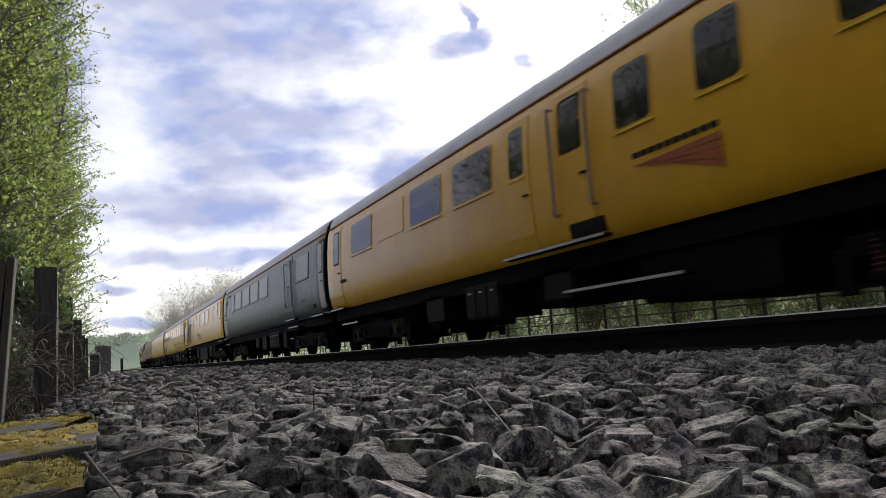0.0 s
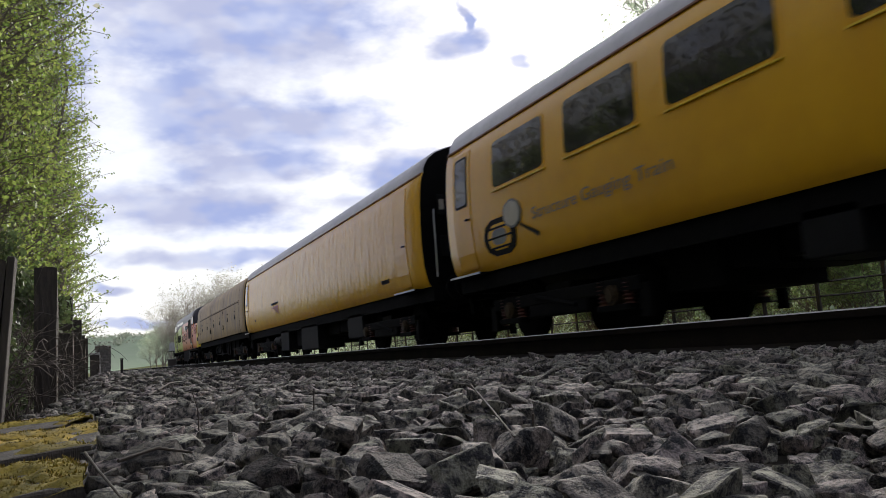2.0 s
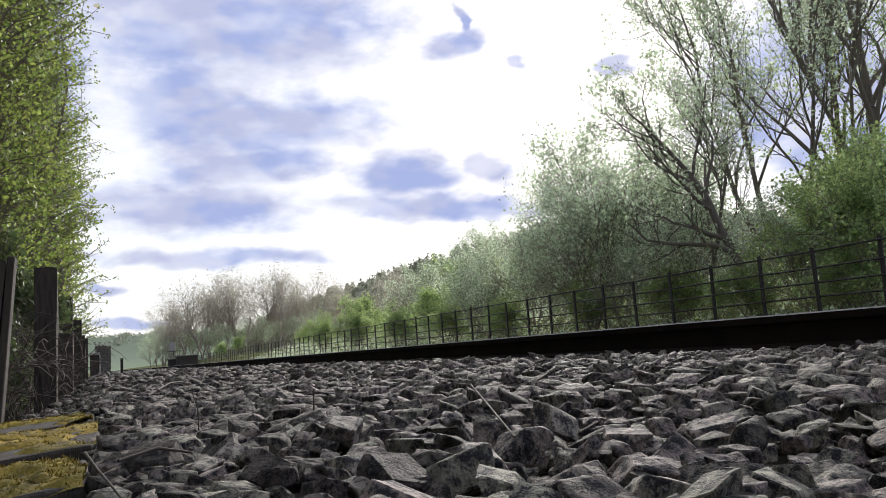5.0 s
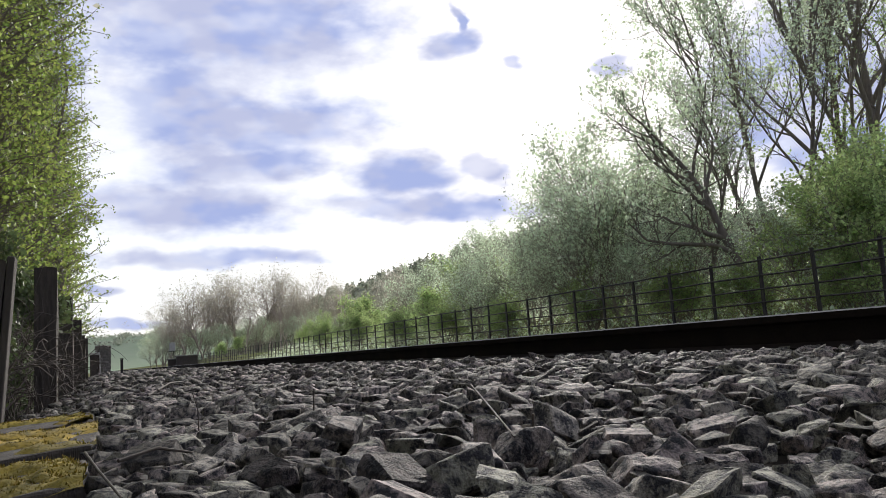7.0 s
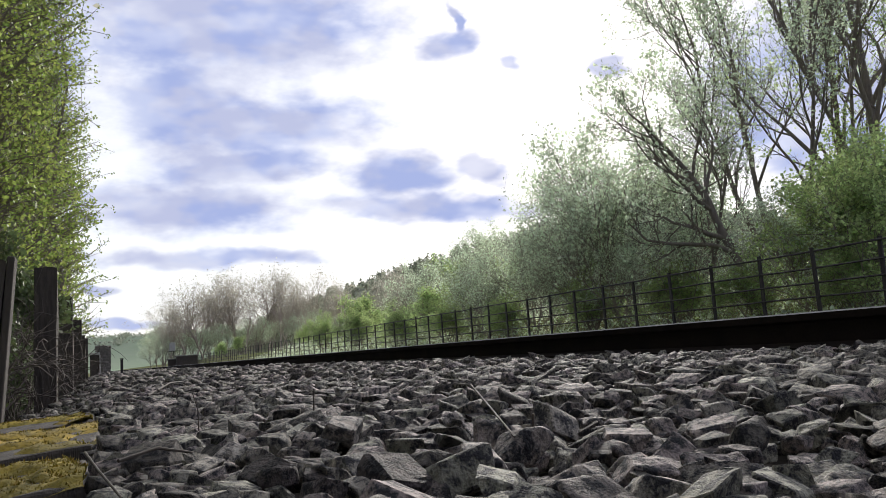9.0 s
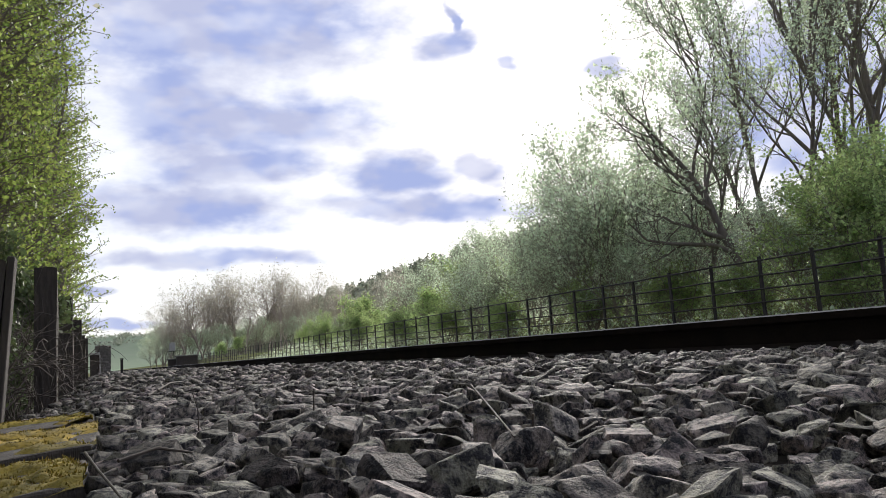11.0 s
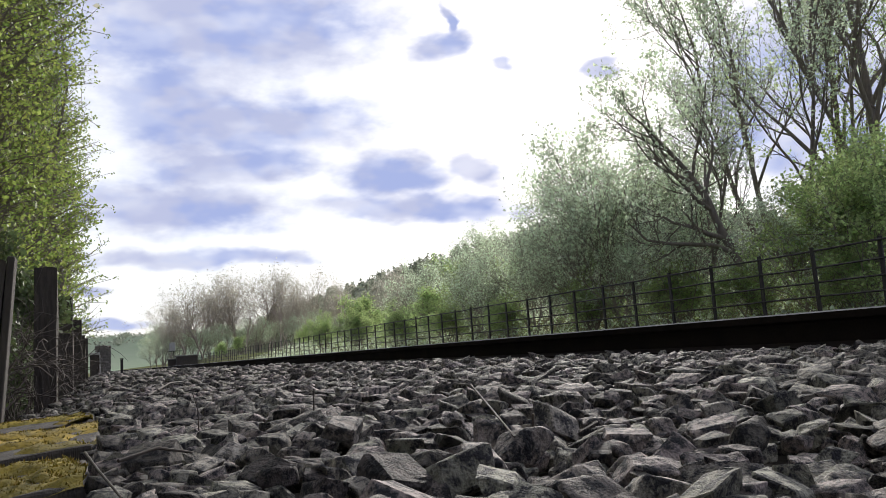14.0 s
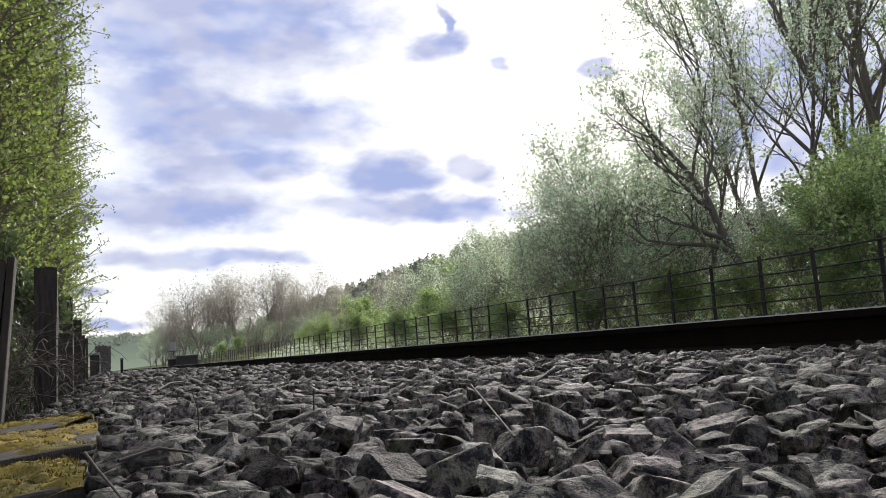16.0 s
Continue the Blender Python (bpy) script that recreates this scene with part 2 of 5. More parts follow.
def stuff_mesh(name, v, f, material, label, category, smooth=False, kind="stuff", parent=None):
    me = bpy.data.meshes.new(name)
    me.vertices.add(len(v))
    me.vertices.foreach_set("co", np.asarray(v, np.float32).ravel())
    k = f.shape[1]
    me.loops.add(f.size)
    me.loops.foreach_set("vertex_index", f.astype(np.int32).ravel())
    me.polygons.add(len(f))
    me.polygons.foreach_set("loop_start", np.arange(0, f.size, k, dtype=np.int32))
    me.update(calc_edges=True)
    me.materials.append(material)
    if smooth:
        me.shade_smooth()
    ob = new(name, me)
    if parent:
        ob.parent = parent
    return tagged(ob, label, category, kind=kind)


FINE = [stone_shape(13, 0.036, 100 + i) for i in range(14)]
MID = [stone_shape(12, 0.014, 200 + i) for i in range(24)]
LOW = [stone_shape(11, 0, 300 + i) for i in range(30)]
near_patch = lambda x, y: 0.12 < x < 0.95 and 0.42 < y < 1.15
clear_rail = lambda x, y: abs(x - NEAR_X + 0.755) > 0.07 and not (x < 0.0 and 0.5 < y < 2.65)
piles = [
    stone_field(-0.40, 2.70, 0.25, 3.6, 0.026, 0.044, MID, lambda x, y: clear_rail(x, y) and not near_patch(x, y) and x < 0.4 + 1.35 * y),
    stone_field(-0.50, 2.70, 3.6, 9.0, 0.042, 0.052, LOW, clear_rail),
    stone_field(-0.50, 2.70, 9.0, 22.0, 0.075, 0.080, LOW, clear_rail),
    stone_field(-0.50, 2.70, 22.0, 70.0, 0.16, 0.13, LOW, clear_rail),
    stone_field(-0.45, 2.70, -4.0, 0.25, 0.07, 0.06, LOW, clear_rail),
    stone_field(0.70, 2.70, 0.25, 1.75, 0.06, 0.06, LOW, lambda x, y: clear_rail(x, y) and x > 0.42 + 1.35 * y),
    stone_field(2.80, 9.2, -4.0, 16.0, 0.11, 0.085, LOW, lambda x, y: min(abs(x - NEAR_X) % 2, abs(abs(x - NEAR_X) - 0.755), abs(abs(x - FAR_X) - 0.755)) > 0.09 or abs(x - NEAR_X) < 0.6),
]
off, V, Fc = 0, [], []
for v, f in piles:
    V.append(v)
    Fc.append(f + off)
    off += len(v)
stuff_mesh("ballast", np.concatenate(V), np.concatenate(Fc), M_STONE, "loose grey and brown limestone track ballast", "ballast")
# the stones closest by are pieces of their own on the bed
FINE_MESH = []
for i, (v, f) in enumerate(FINE):
    me = bpy.data.meshes.new("stone")
    me.from_pydata([tuple(p) for p in v * 0.040], [], [tuple(q) for q in f])
    me.materials.append(M_STONE)
    FINE_MESH.append(me)
for y in np.arange(0.42, 1.15, 0.030):
    for x in np.arange(0.12, 0.95, 0.033):
        px, py = x + (rng.random() - 0.5) * 0.06, y + (rng.random() - 0.5) * 0.06
        ob = new("stone", FINE_MESH[int(rng.integers(len(FINE_MESH)))])
        ob.parent = bed
        s = float(np.clip(rng.lognormal(0, 0.3), 0.6, 1.9))
        ob.matrix_basis = Matrix.LocRotScale((px, py, ballast_height(px, py) + bed_wave(px, py) + (rng.random() - 0.6) * 0.028 * s),
                                             Euler((rng.normal() * 0.3, rng.normal() * 0.3, rng.random() * 6.28)), (s, s, s * (0.85 + 0.4 * rng.random())))

# ---- plants ----
def tubes(segs, sides):
    """Tapered tubes from rows of p0, p1, r0, r1."""
    a = np.array([s[0] for s in segs])
    b = np.array([s[1] for s in segs])
    ra, rb = np.array([s[2] for s in segs]), np.array([s[3] for s in segs])
    d = b - a
    d /= np.linalg.norm(d, axis=1)[:, None] + 1e-9
    ref = np.where(np.abs(d[:, 2:3]) > 0.9, [[1.0, 0, 0]], [[0, 0, 1.0]])
    u = np.cross(d, ref)
    u /= np.linalg.norm(u, axis=1)[:, None]
    w = np.cross(d, u)
    ang = np.arange(sides) * 2 * np.pi / sides
    ring = np.cos(ang)[None, :, None] * u[:, None, :] + np.sin(ang)[None, :, None] * w[:, None, :]
    v = np.concatenate([a[:, None] + ring * ra[:, None, None], b[:, None] + ring * rb[:, None, None]], 1).reshape(-1, 3)
    i = np.arange(sides)
    f = np.stack([i, (i + 1) % sides, sides + (i + 1) % sides, sides + i], 1)
    f = (np.arange(len(segs)) * 2 * sides)[:, None, None] + f[None]
    return v, f.reshape(-1, 4)


def leaf_cards(points, size, r, droop=0.0):
    """A bent two-quad leaf at each point."""
    n = len(points)
    d = r.normal(size=(n, 3))
    d[:, 2] -= droop
    d /= np.linalg.norm(d, axis=1)[:, None]
    u = np.cross(d, r.normal(size=(n, 3)))
    u /= np.linalg.norm(u, axis=1)[:, None]
    w = np.cross(d, u)
    s = size * (0.6 + 0.8 * r.random(n))[:, None]
    p = np.asarray(points)
    rows = [p, p + d * s * 0.5 + u * s * 0.32 + w * s * 0.12, p + d * s, p + d * s * 0.5 - u * s * 0.32 + w * s * 0.12]
    v = np.stack(rows, 1).reshape(-1, 3)
    f = (np.arange(n) * 4)[:, None] + np.array([[0, 1, 2, 3]])
    return v, f


def skeleton(seed, height, trunk_r, levels, counts, lean=(0, 0), spread=0.8, up=0.25, first=0.25, wander=0.18, ratio=0.62):
    """Branches by recursion; returns thick segments, thin segments and twig points."""
    r = np.random.default_rng(seed)
    thick, thin, tips = [], [], []

    def grow(p, d, length, rad, lev):
        steps = 7 if lev == 0 else (5 if lev < levels else 3)
        kids = counts[lev] if lev < levels else 0
        pts = [p]
        for k in range(steps):
            d = d + r.normal(size=3) * wander * (0.55 if lev == 0 else 1)
            d[2] += up * (0.12 if lev == 0 else 0.3)
            d = d / np.linalg.norm(d)
            q = p + d * length / steps
            r0, r1 = rad * (1 - 0.8 * k / steps), rad * (1 - 0.8 * (k + 1) / steps)
            (thick if lev <= 1 else thin).append((p, q, r0, r1))
            if lev >= levels - 1:
                tips.append(q)
                if lev == levels:
                    tips.append((p + q) / 2)
            p = q
            pts.append(p)
        for c in range(kids):
            t = first + (1 - first) * (c + r.random()) / kids if lev == 0 else 0.2 + 0.8 * (c + r.random()) / kids
            x = t * steps
            i = min(int(x), steps - 1)
            base = pts[i] + (pts[i + 1] - pts[i]) * (x - i)
            axis = pts[i + 1] - pts[i]
            axis = axis / np.linalg.norm(axis)
            side = np.cross(axis, r.normal(size=3))
            side /= np.linalg.norm(side)
            a = spread * (0.7 + 0.6 * r.random())
            nd = axis * math.cos(a) + side * math.sin(a)
            grow(base, nd, length * ratio * (1.15 - 0.5 * t) * (0.75 + 0.5 * r.random()), rad * (1 - 0.8 * t) * 0.62 + 0.002, lev + 1)

    grow(np.zeros(3), np.array([lean[0], lean[1], 1.0]), height, trunk_r, 0)
    return thick, thin, np.array(tips), r


def tree(name, label, category, pos, seed, height, trunk_r, levels=4, counts=(9, 6, 5, 4), leaf=None, leaf_size=0.06, leaves=3, bark=None, group="", rz=0, stems=1, droop=0.0, share=1.0, **kw):
    root = thing(name, label, category, pos[0], pos[1], ground_height(pos[0], pos[1]) - 0.1, group=group)
    thick, thin, tips = [], [], []
    for k in range(stems):
        lean = kw.get("lean", (0, 0))
        if stems > 1:
            a = 6.28 * k / stems + seed
            lean = (lean[0] + 0.45 * math.cos(a), lean[1] + 0.45 * math.sin(a))
        a_, b_, c_, r = skeleton(seed * 7 + k, height, trunk_r, levels, counts, **{**kw, "lean": lean})
        thick += a_
        thin += b_
        tips.append(c_)
    tips = np.concatenate(tips)
    v, f = tubes(thick, 7)
    stuff_mesh("trunk", v, f, bark or M_BARK, "", "", True, "", root)
    v, f = tubes(thin, 3)
    stuff_mesh("branchwork", v, f, bark or M_BARK, "", "", False, "", root)
    if leaf:
        pts = np.repeat(tips, leaves, 0) + r.normal(size=(len(tips) * leaves, 3)) * leaf_size * 1.1
        pts = pts[r.random(len(pts)) < share]
        v, f = leaf_cards(pts, leaf_size, r, droop)
        stuff_mesh("crown", v, f, leaf, "", "", False, "", root)
    root.rotation_euler = (0, 0, rz)
    return root


LINE = "trees on the bank beyond the fence"
# tall half-bare trees on the bank beyond the fence
tall = tree("tall_tree", "tall thin tree with bare limbs and sparse new leaves", "tree", (16.0, 14.0, -0.2), 3, 10, 0.085, counts=(14, 7, 5, 3), leaf=M_LEAFPALE, leaf_size=0.10, leaves=1, share=0.35, group=LINE, spread=0.5, up=0.5, lean=(-0.06, 0.1), first=0.25, ratio=0.42)
tree("tall_tree", "tall dark tree with bare limbs leaning over the bank", "tree", (16.6, 12.0, -0.2), 11, 12, 0.08, counts=(14, 7, 5, 3), leaf=M_LEAFPALE, leaf_size=0.09, leaves=1, share=0.15, group=LINE, spread=0.45, up=0.55, lean=(-0.1, 0.06), first=0.25, ratio=0.5)
tree("ivy_tree", "ivy-covered dark tree in young green leaf", "tree", (17.4, 12.3, -0.2), 23, 12, 0.15, counts=(14, 6, 4, 3), leaf=M_LEAF, leaf_size=0.085, leaves=1, share=0.85, group=LINE, spread=0.65, up=0.3, first=0.08, ratio=0.42)
tree("leaning_tree", "dark leaning willow with pale budding foliage", "tree", (13.5, 12.6, -0.3), 31, 5.2, 0.14, counts=(11, 6, 5, 3), leaf=M_LEAFPALE, leaf_size=0.10, leaves=1, share=0.3, group=LINE, spread=0.7, up=0.3, lean=(-0.15, 0.12), first=0.3, ratio=0.5)
tree("willow", "pale budding willow with many thin upright branches", "tree", (13.6, 14.2, -0.3), 37, 4.6, 0.07, counts=(9, 6, 5, 3), leaf=M_LEAFPALE, leaf_size=0.10, leaves=1, share=0.22, group=LINE, spread=0.5, up=0.5, lean=(-0.05, 0.06), first=0.3)
SHRUB = "shrubs along the line"
bush = tree("green_shrub", "dense green hawthorn shrub in new leaf", "shrub", (13.0, 9.6, -0.3), 41, 2.2, 0.04, counts=(8, 5, 4, 4), leaf=M_LEAF, leaf_size=0.075, leaves=1, share=0.75, group=SHRUB, stems=4, spread=0.8, first=0.05)
thicket = tree("bare_thicket", "grey-brown thicket of bare twigs with pale buds", "shrub", (13.4, 17.5, -0.3), 47, 3.8, 0.05, counts=(7, 5, 4, 3), leaf=M_LEAFPALE, leaf_size=0.11, leaves=1, share=0.4, bark=M_TWIGGY, group=SHRUB, stems=4, spread=0.65, first=0.05, up=0.35)
lime = tree("lime_green_tree", "rounded tree in bright pale green leaf", "tree", (19.5, 42, -0.2), 53, 3.1, 0.10, counts=(11, 6, 5, 4), leaf=M_LEAF, leaf_size=0.18, leaves=1, share=0.35, group=LINE, spread=0.85, first=0.1)
grey = tree("budding_tree", "grey-green budding tree with a rounded crown", "tree", (14.6, 21, -0.3), 59, 4.5, 0.10, counts=(10, 6, 5, 3), leaf=M_LEAFPALE, leaf_size=0.12, leaves=1, share=0.42, bark=M_TWIGGY, group=LINE, spread=0.8, first=0.12)
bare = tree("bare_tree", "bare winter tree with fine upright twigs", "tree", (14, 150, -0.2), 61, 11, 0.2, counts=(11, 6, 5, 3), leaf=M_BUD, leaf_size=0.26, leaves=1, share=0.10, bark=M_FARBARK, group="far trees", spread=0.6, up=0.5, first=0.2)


def again(ob, x, y, s=1.0, rz=0.0, z=None):
    z = ground_height(x, y) - 0.1
    o = copy_thing(ob, Matrix.Identity(4))
    o.matrix_basis = pose(x, y, z, 0, 0, rz) @ Matrix.Diagonal((s, s, s, 1))
    return o


for x, y, s, a in ((14.9, 10.9, 0.9, 40), (16.2, 11.9, 1.1, 200), (12.4, 9.4, 0.5, 15), (12.6, 12.0, 0.5, 120), (12.5, 14.6, 0.6, 220), (12.8, 18.2, 0.6, 310), (12.6, 22.5, 0.55, 60), (12.9, 28, 0.65, 170), (12.8, 34, 0.7, 240), (13.2, 41, 0.8, 20), (13.6, 50, 0.8, 99)):
    again(bush, x, y, s, a)
for x, y, s, a in ((15.0, 12.9, 0.85, 200), (17.4, 15.6, 1.05, 60), (19.6, 15.4, 1.1, 170), (18.4, 13.4, 1.0, 320)):
    again(tall, x, y, s, a)
for x, y, s, a in ((12.7, 10.6, 0.5, 200), (12.9, 16.2, 0.5, 110), (12.8, 20.4, 0.5, 330), (13.0, 25.2, 0.55, 15), (14.2, 20.0, 0.85, 140), (15.2, 16.4, 0.7, 260), (13.8, 27.5, 0.75, 75), (15, 37, 0.7, 20), (13.0, 18.4, 0.75, 10), (13.2, 22.0, 0.75, 130), (12.7, 14.2, 0.6, 70)):
    again(thicket, x, y, s, a)
for x, y, s, a in ((16.5, 24.5, 0.9, 60), (16.3, 31, 0.7, 120), (17.2, 19.5, 0.8, 280)):
    again(grey, x, y, s, a)
for x, y, s, a in ((14.4, 26, 0.62, 33), (13.8, 31, 0.6, 140), (14, 44, 0.75, 310), (17.5, 55, 0.5, 50), (22, 62, 0.55, 150), (28, 75, 0.6, 250), (20, 84, 0.45, 30), (14.5, 105, 0.55, 80), (17.5, 108, 0.6, 190)):
    again(lime, x, y, s, a)
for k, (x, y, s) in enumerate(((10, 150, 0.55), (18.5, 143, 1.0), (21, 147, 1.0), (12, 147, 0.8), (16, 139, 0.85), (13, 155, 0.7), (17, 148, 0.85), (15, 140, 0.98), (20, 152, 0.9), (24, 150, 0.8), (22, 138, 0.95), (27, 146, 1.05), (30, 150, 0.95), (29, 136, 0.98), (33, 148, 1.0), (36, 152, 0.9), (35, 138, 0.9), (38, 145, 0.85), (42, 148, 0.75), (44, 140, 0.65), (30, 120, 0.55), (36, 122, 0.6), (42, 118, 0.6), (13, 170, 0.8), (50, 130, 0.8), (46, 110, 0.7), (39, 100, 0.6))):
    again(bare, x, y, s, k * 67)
for k, (x, y, s) in enumerate(((10.2, 145, 1.0), (9.9, 165, 1.2), (10.8, 158, 1.4), (10.0, 185, 1.2), (12.5, 142, 0.9), (18, 134, 0.9), (24, 132, 1.0), (33, 130, 1.0), (40, 130, 1.0), (45, 128, 1.0), (28, 118, 0.8))):
    again(grey, x, y, s, k * 50)

for k in range(26):
    again((bare, grey, thicket, bare)[k % 4], 9.5 + (k * 7.3) % 38, 126 + (k * 11) % 44, (0.6, 0.75, 1.1, 0.75)[k % 4] + 0.06 * (k % 3), k * 41)
r_u = np.random.default_rng(77)
q = r_u.random((30000, 2))
ux, uy = 11.3 + 6.5 * q[:, 0] ** 1.4, 4 + 66 * q[:, 1] ** 1.5
uz = np.array([ground_height(a, b) + (0.55 + 0.35 * noise.noise((a * 0.8, b * 0.8, 0))) * c ** 1.5 for a, b, c in zip(ux, uy, r_u.random(len(ux)))])
v, f = leaf_cards(np.stack([ux, uy, uz], 1), 0.085, r_u)
stuff_mesh("undergrowth", v, f, M_LEAFPALE, "low green undergrowth on the bank behind the fence", "undergrowth")

# hedge on the near side of the line, behind the timber fence
HEDGE = "hedge trees behind the timber posts"
for x, y, s, a in ((-9, -14, 0.9, 20), (-10, -7, 1.0, 90), (-8.5, -1, 0.85, 160), (-10, 5, 1.0, 220), (-9, 11, 0.9, 300), (-12, 17, 1.0, 40), (-12.6, 21, 1.2, 75), (-13.0, 25, 1.3, 200), (-13.2, 29, 1.2, 310), (-14.0, 34, 1.35, 120), (-15.0, 40, 1.3, 15), (-16.5, 47, 1.3, 250)):
    again(bare, x, y, s, a, -0.5)


def hedge_tree(seed, x, y, tall_by):
    """A clipped-face hedge tree: stems, sprays that reach to an uneven face, and leaves along each spray."""
    root = thing("hedgerow_tree", "tall hawthorn hedge tree in fresh spring leaf", "tree", x, y, ground_height(x, y) - 0.1, group=HEDGE)
    r = np.random.default_rng(seed)
    thick, thin, leaves = [], [], []
    for k in range(3):
        p = np.array((r.normal() * 0.12, r.normal() * 0.4, 0.0))
        for q in range(6):
            nxt = p + np.array((r.normal() * 0.06, r.normal() * 0.15, tall_by / 6))
            thick.append((p, nxt, 0.075 * (1 - q / 7), 0.075 * (1 - (q + 1) / 7)))
            p = nxt
    for k in range(620):
        z = 1.25 + (tall_by - 0.9) * r.random() ** 0.9
        a = r.random() * 6.283
        bulge = 0.85 + 0.3 * noise.noise((math.cos(a) * 1.3 + seed, math.sin(a) * 1.3, z * 0.9)) + 0.18 * noise.noise((a * 2, z * 2.7, seed))
        far = (0.35 + 0.65 * math.sqrt(r.random())) * bulge
        tip = np.array((math.cos(a) * 1.15 * far, math.sin(a) * 1.35 * far, z))
        base = np.array((tip[0] * 0.3, tip[1] * 0.3, z - 0.35 - 0.2 * r.random()))
        loose = 1.0
        if r.random() < 0.10:
            tip = tip + np.array((math.cos(a) * 0.36, math.sin(a) * 0.3, 0.2 * r.normal()))
            loose = 0.4
        mid = (base + tip) / 2 + r.normal(size=3) * 0.06
        thin += [(base, mid, 0.014, 0.010), (mid, tip, 0.010, 0.005)]
        t = r.random((20, 1)) ** 0.6
        leaves.append(mid + (tip - mid) * t + r.normal(size=(20, 3)) * np.array((0.085, 0.085, 0.05)) * loose)
        side = tip + r.normal(size=3) * 0.16
        thin.append((tip * 0.7 + mid * 0.3, side, 0.006, 0.004))
        leaves.append(side + r.normal(size=(5, 3)) * 0.03)
    v, f = tubes(thick, 7)
    stuff_mesh("trunk", v, f, M_BARK, "", "", True, "", root)
    v, f = tubes(thin, 3)
    stuff_mesh("branchwork", v, f, M_BARK, "", "", False, "", root)
    v, f = leaf_cards(np.concatenate(leaves), 0.056, r, 0.2)
    stuff_mesh("crown", v, f, M_HEDGE, "", "", False, "", root)
    return root


hedges = [hedge_tree(71, -1.86, 8.0, 6.6), hedge_tree(72, -1.60, 10.2, 7.2), hedge_tree(73, -1.42, 12.8, 6.9)]
# the last five stand out of view, added to block low sky light
for k, (x, y, q) in enumerate(((-2.35, 5.6, 1.0), (-1.35, 15.4, 1.0), (-1.35, 18.2, 1.05), (-1.45, 21.4, 1.1), (-2.9, 6.8, 1.05), (-2.9, 9.4, 1.05), (-2.9, 12.0, 1.1), (-2.9, 3.2, 0.95), (-3.0, 0.6, 1.0), (-3.0, -2.2, 1.0), (-2.0, -5.0, 1.0), (-2.1, -8.0, 1.05))):
    again(hedges[k % 3], x, y, q, k * 97)
ivy = tree("ivy_thicket", "dark ivy and bramble tangle among the fence posts", "shrub", (-1.15, 5.9, -0.5), 83, 0.8, 0.02, counts=(9, 7, 5, 4), leaf=M_LEAFDARK, leaf_size=0.03, leaves=4, group=HEDGE, stems=4, spread=0.9, first=0.02)
for x, y, s, a in ((-1.2, 7.6, 1.0, 100), (-1.0, 4.7, 0.8, 200), (-1.25, 9.8, 1.1, 290), (-1.4, 6.6, 1.4, 30)):
    again(ivy, x, y, s, a, -0.5)
bramble = tree("bramble", "tangle of bare pale bramble stems round the posts", "shrub", (-0.62, 5.05, -0.5), 97, 0.75, 0.012, counts=(6, 4, 3), levels=3, bark=M_TWIG_DARK, group=HEDGE, stems=3, spread=0.9, first=0.05, up=0.1, wander=0.35, ratio=0.75)
for x, y, s, a in ((-0.5, 5.6, 0.8, 90), (-0.6, 4.5, 0.9, 200), (-0.72, 4.9, 1.0, 130)):
    again(bramble, x, y, s, a)

# ---- hills and distance ----
def wood_hill(x, y):
    t = min(1, max(0, (x - 40) / 190))
    return -1 + 58 * t ** 0.75 * math.exp(-((y - 330) / 130) ** 2) + 1.5 * noise.noise((x * 0.03, y * 0.03, 1))


grid("wooded_hill", span((30, 420, 8)), span((50, 480, 10)), wood_hill, M_WOODHILL, "dark hillside under woodland beyond the line")
r_h = np.random.default_rng(9)
pts, stems_ = [], []
for k in range(1500):
    x, y = 60 + 300 * r_h.random(), 215 + 130 * r_h.random()
    z, h = wood_hill(x, y), 4 + 4 * r_h.random()
    q = r_h.random((55, 3))
    rad = (1 - q[:, 2]) * 1.9
    pts.append(np.stack([x + rad * np.cos(q[:, 0] * 6.28), y + rad * np.sin(q[:, 0] * 6.28), z + 1 + q[:, 2] * h], 1))
    stems_.append((np.array((x, y, z - 1)), np.array((x, y, z + h)), 0.2, 0.05))
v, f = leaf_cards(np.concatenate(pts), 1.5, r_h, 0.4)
woods = stuff_mesh("woodland", v, f, M_FARLEAF, "conifer woodland on the far hillside, paled as by haze", "woodland")
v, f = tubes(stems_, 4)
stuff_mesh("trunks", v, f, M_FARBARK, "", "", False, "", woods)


def pasture_hill(x, y):
    return -3 + 78 * math.exp(-((y - 1500) / 420) ** 2) * (0.82 + 0.22 * noise.noise((x * 0.002, 2, 0))) * (0.9 + 0.1 * math.sin(x * 0.006 + 1.2))


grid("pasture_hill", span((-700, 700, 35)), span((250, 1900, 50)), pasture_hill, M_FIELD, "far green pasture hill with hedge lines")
pts = []
for x0, y0, x1, y1 in ((-200, 1330, 300, 1350), (-200, 1440, 320, 1470), (20, 1200, 40, 1480), (110, 1230, 150, 1470), (-200, 1250, 300, 1235), (-250, 1500, 350, 1505), (-250, 1530, 350, 1530)):
    for k in range(160):
        t = k / 160
        x, y = x0 + (x1 - x0) * t + r_h.normal() * 2, y0 + (y1 - y0) * t + r_h.normal() * 2
        pts += [(x + r_h.normal() * 1.5, y, pasture_hill(x, y) + 4 * r_h.random()) for _ in range(4)]
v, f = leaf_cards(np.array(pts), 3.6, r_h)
stuff_mesh("far_hedges", v, f, M_FARLEAF, "hedge lines across the far pasture, paled as by haze", "hedge")

# ---- estate fence beyond the tracks ----
FENCE_X, STEP = 10.5, 1.147


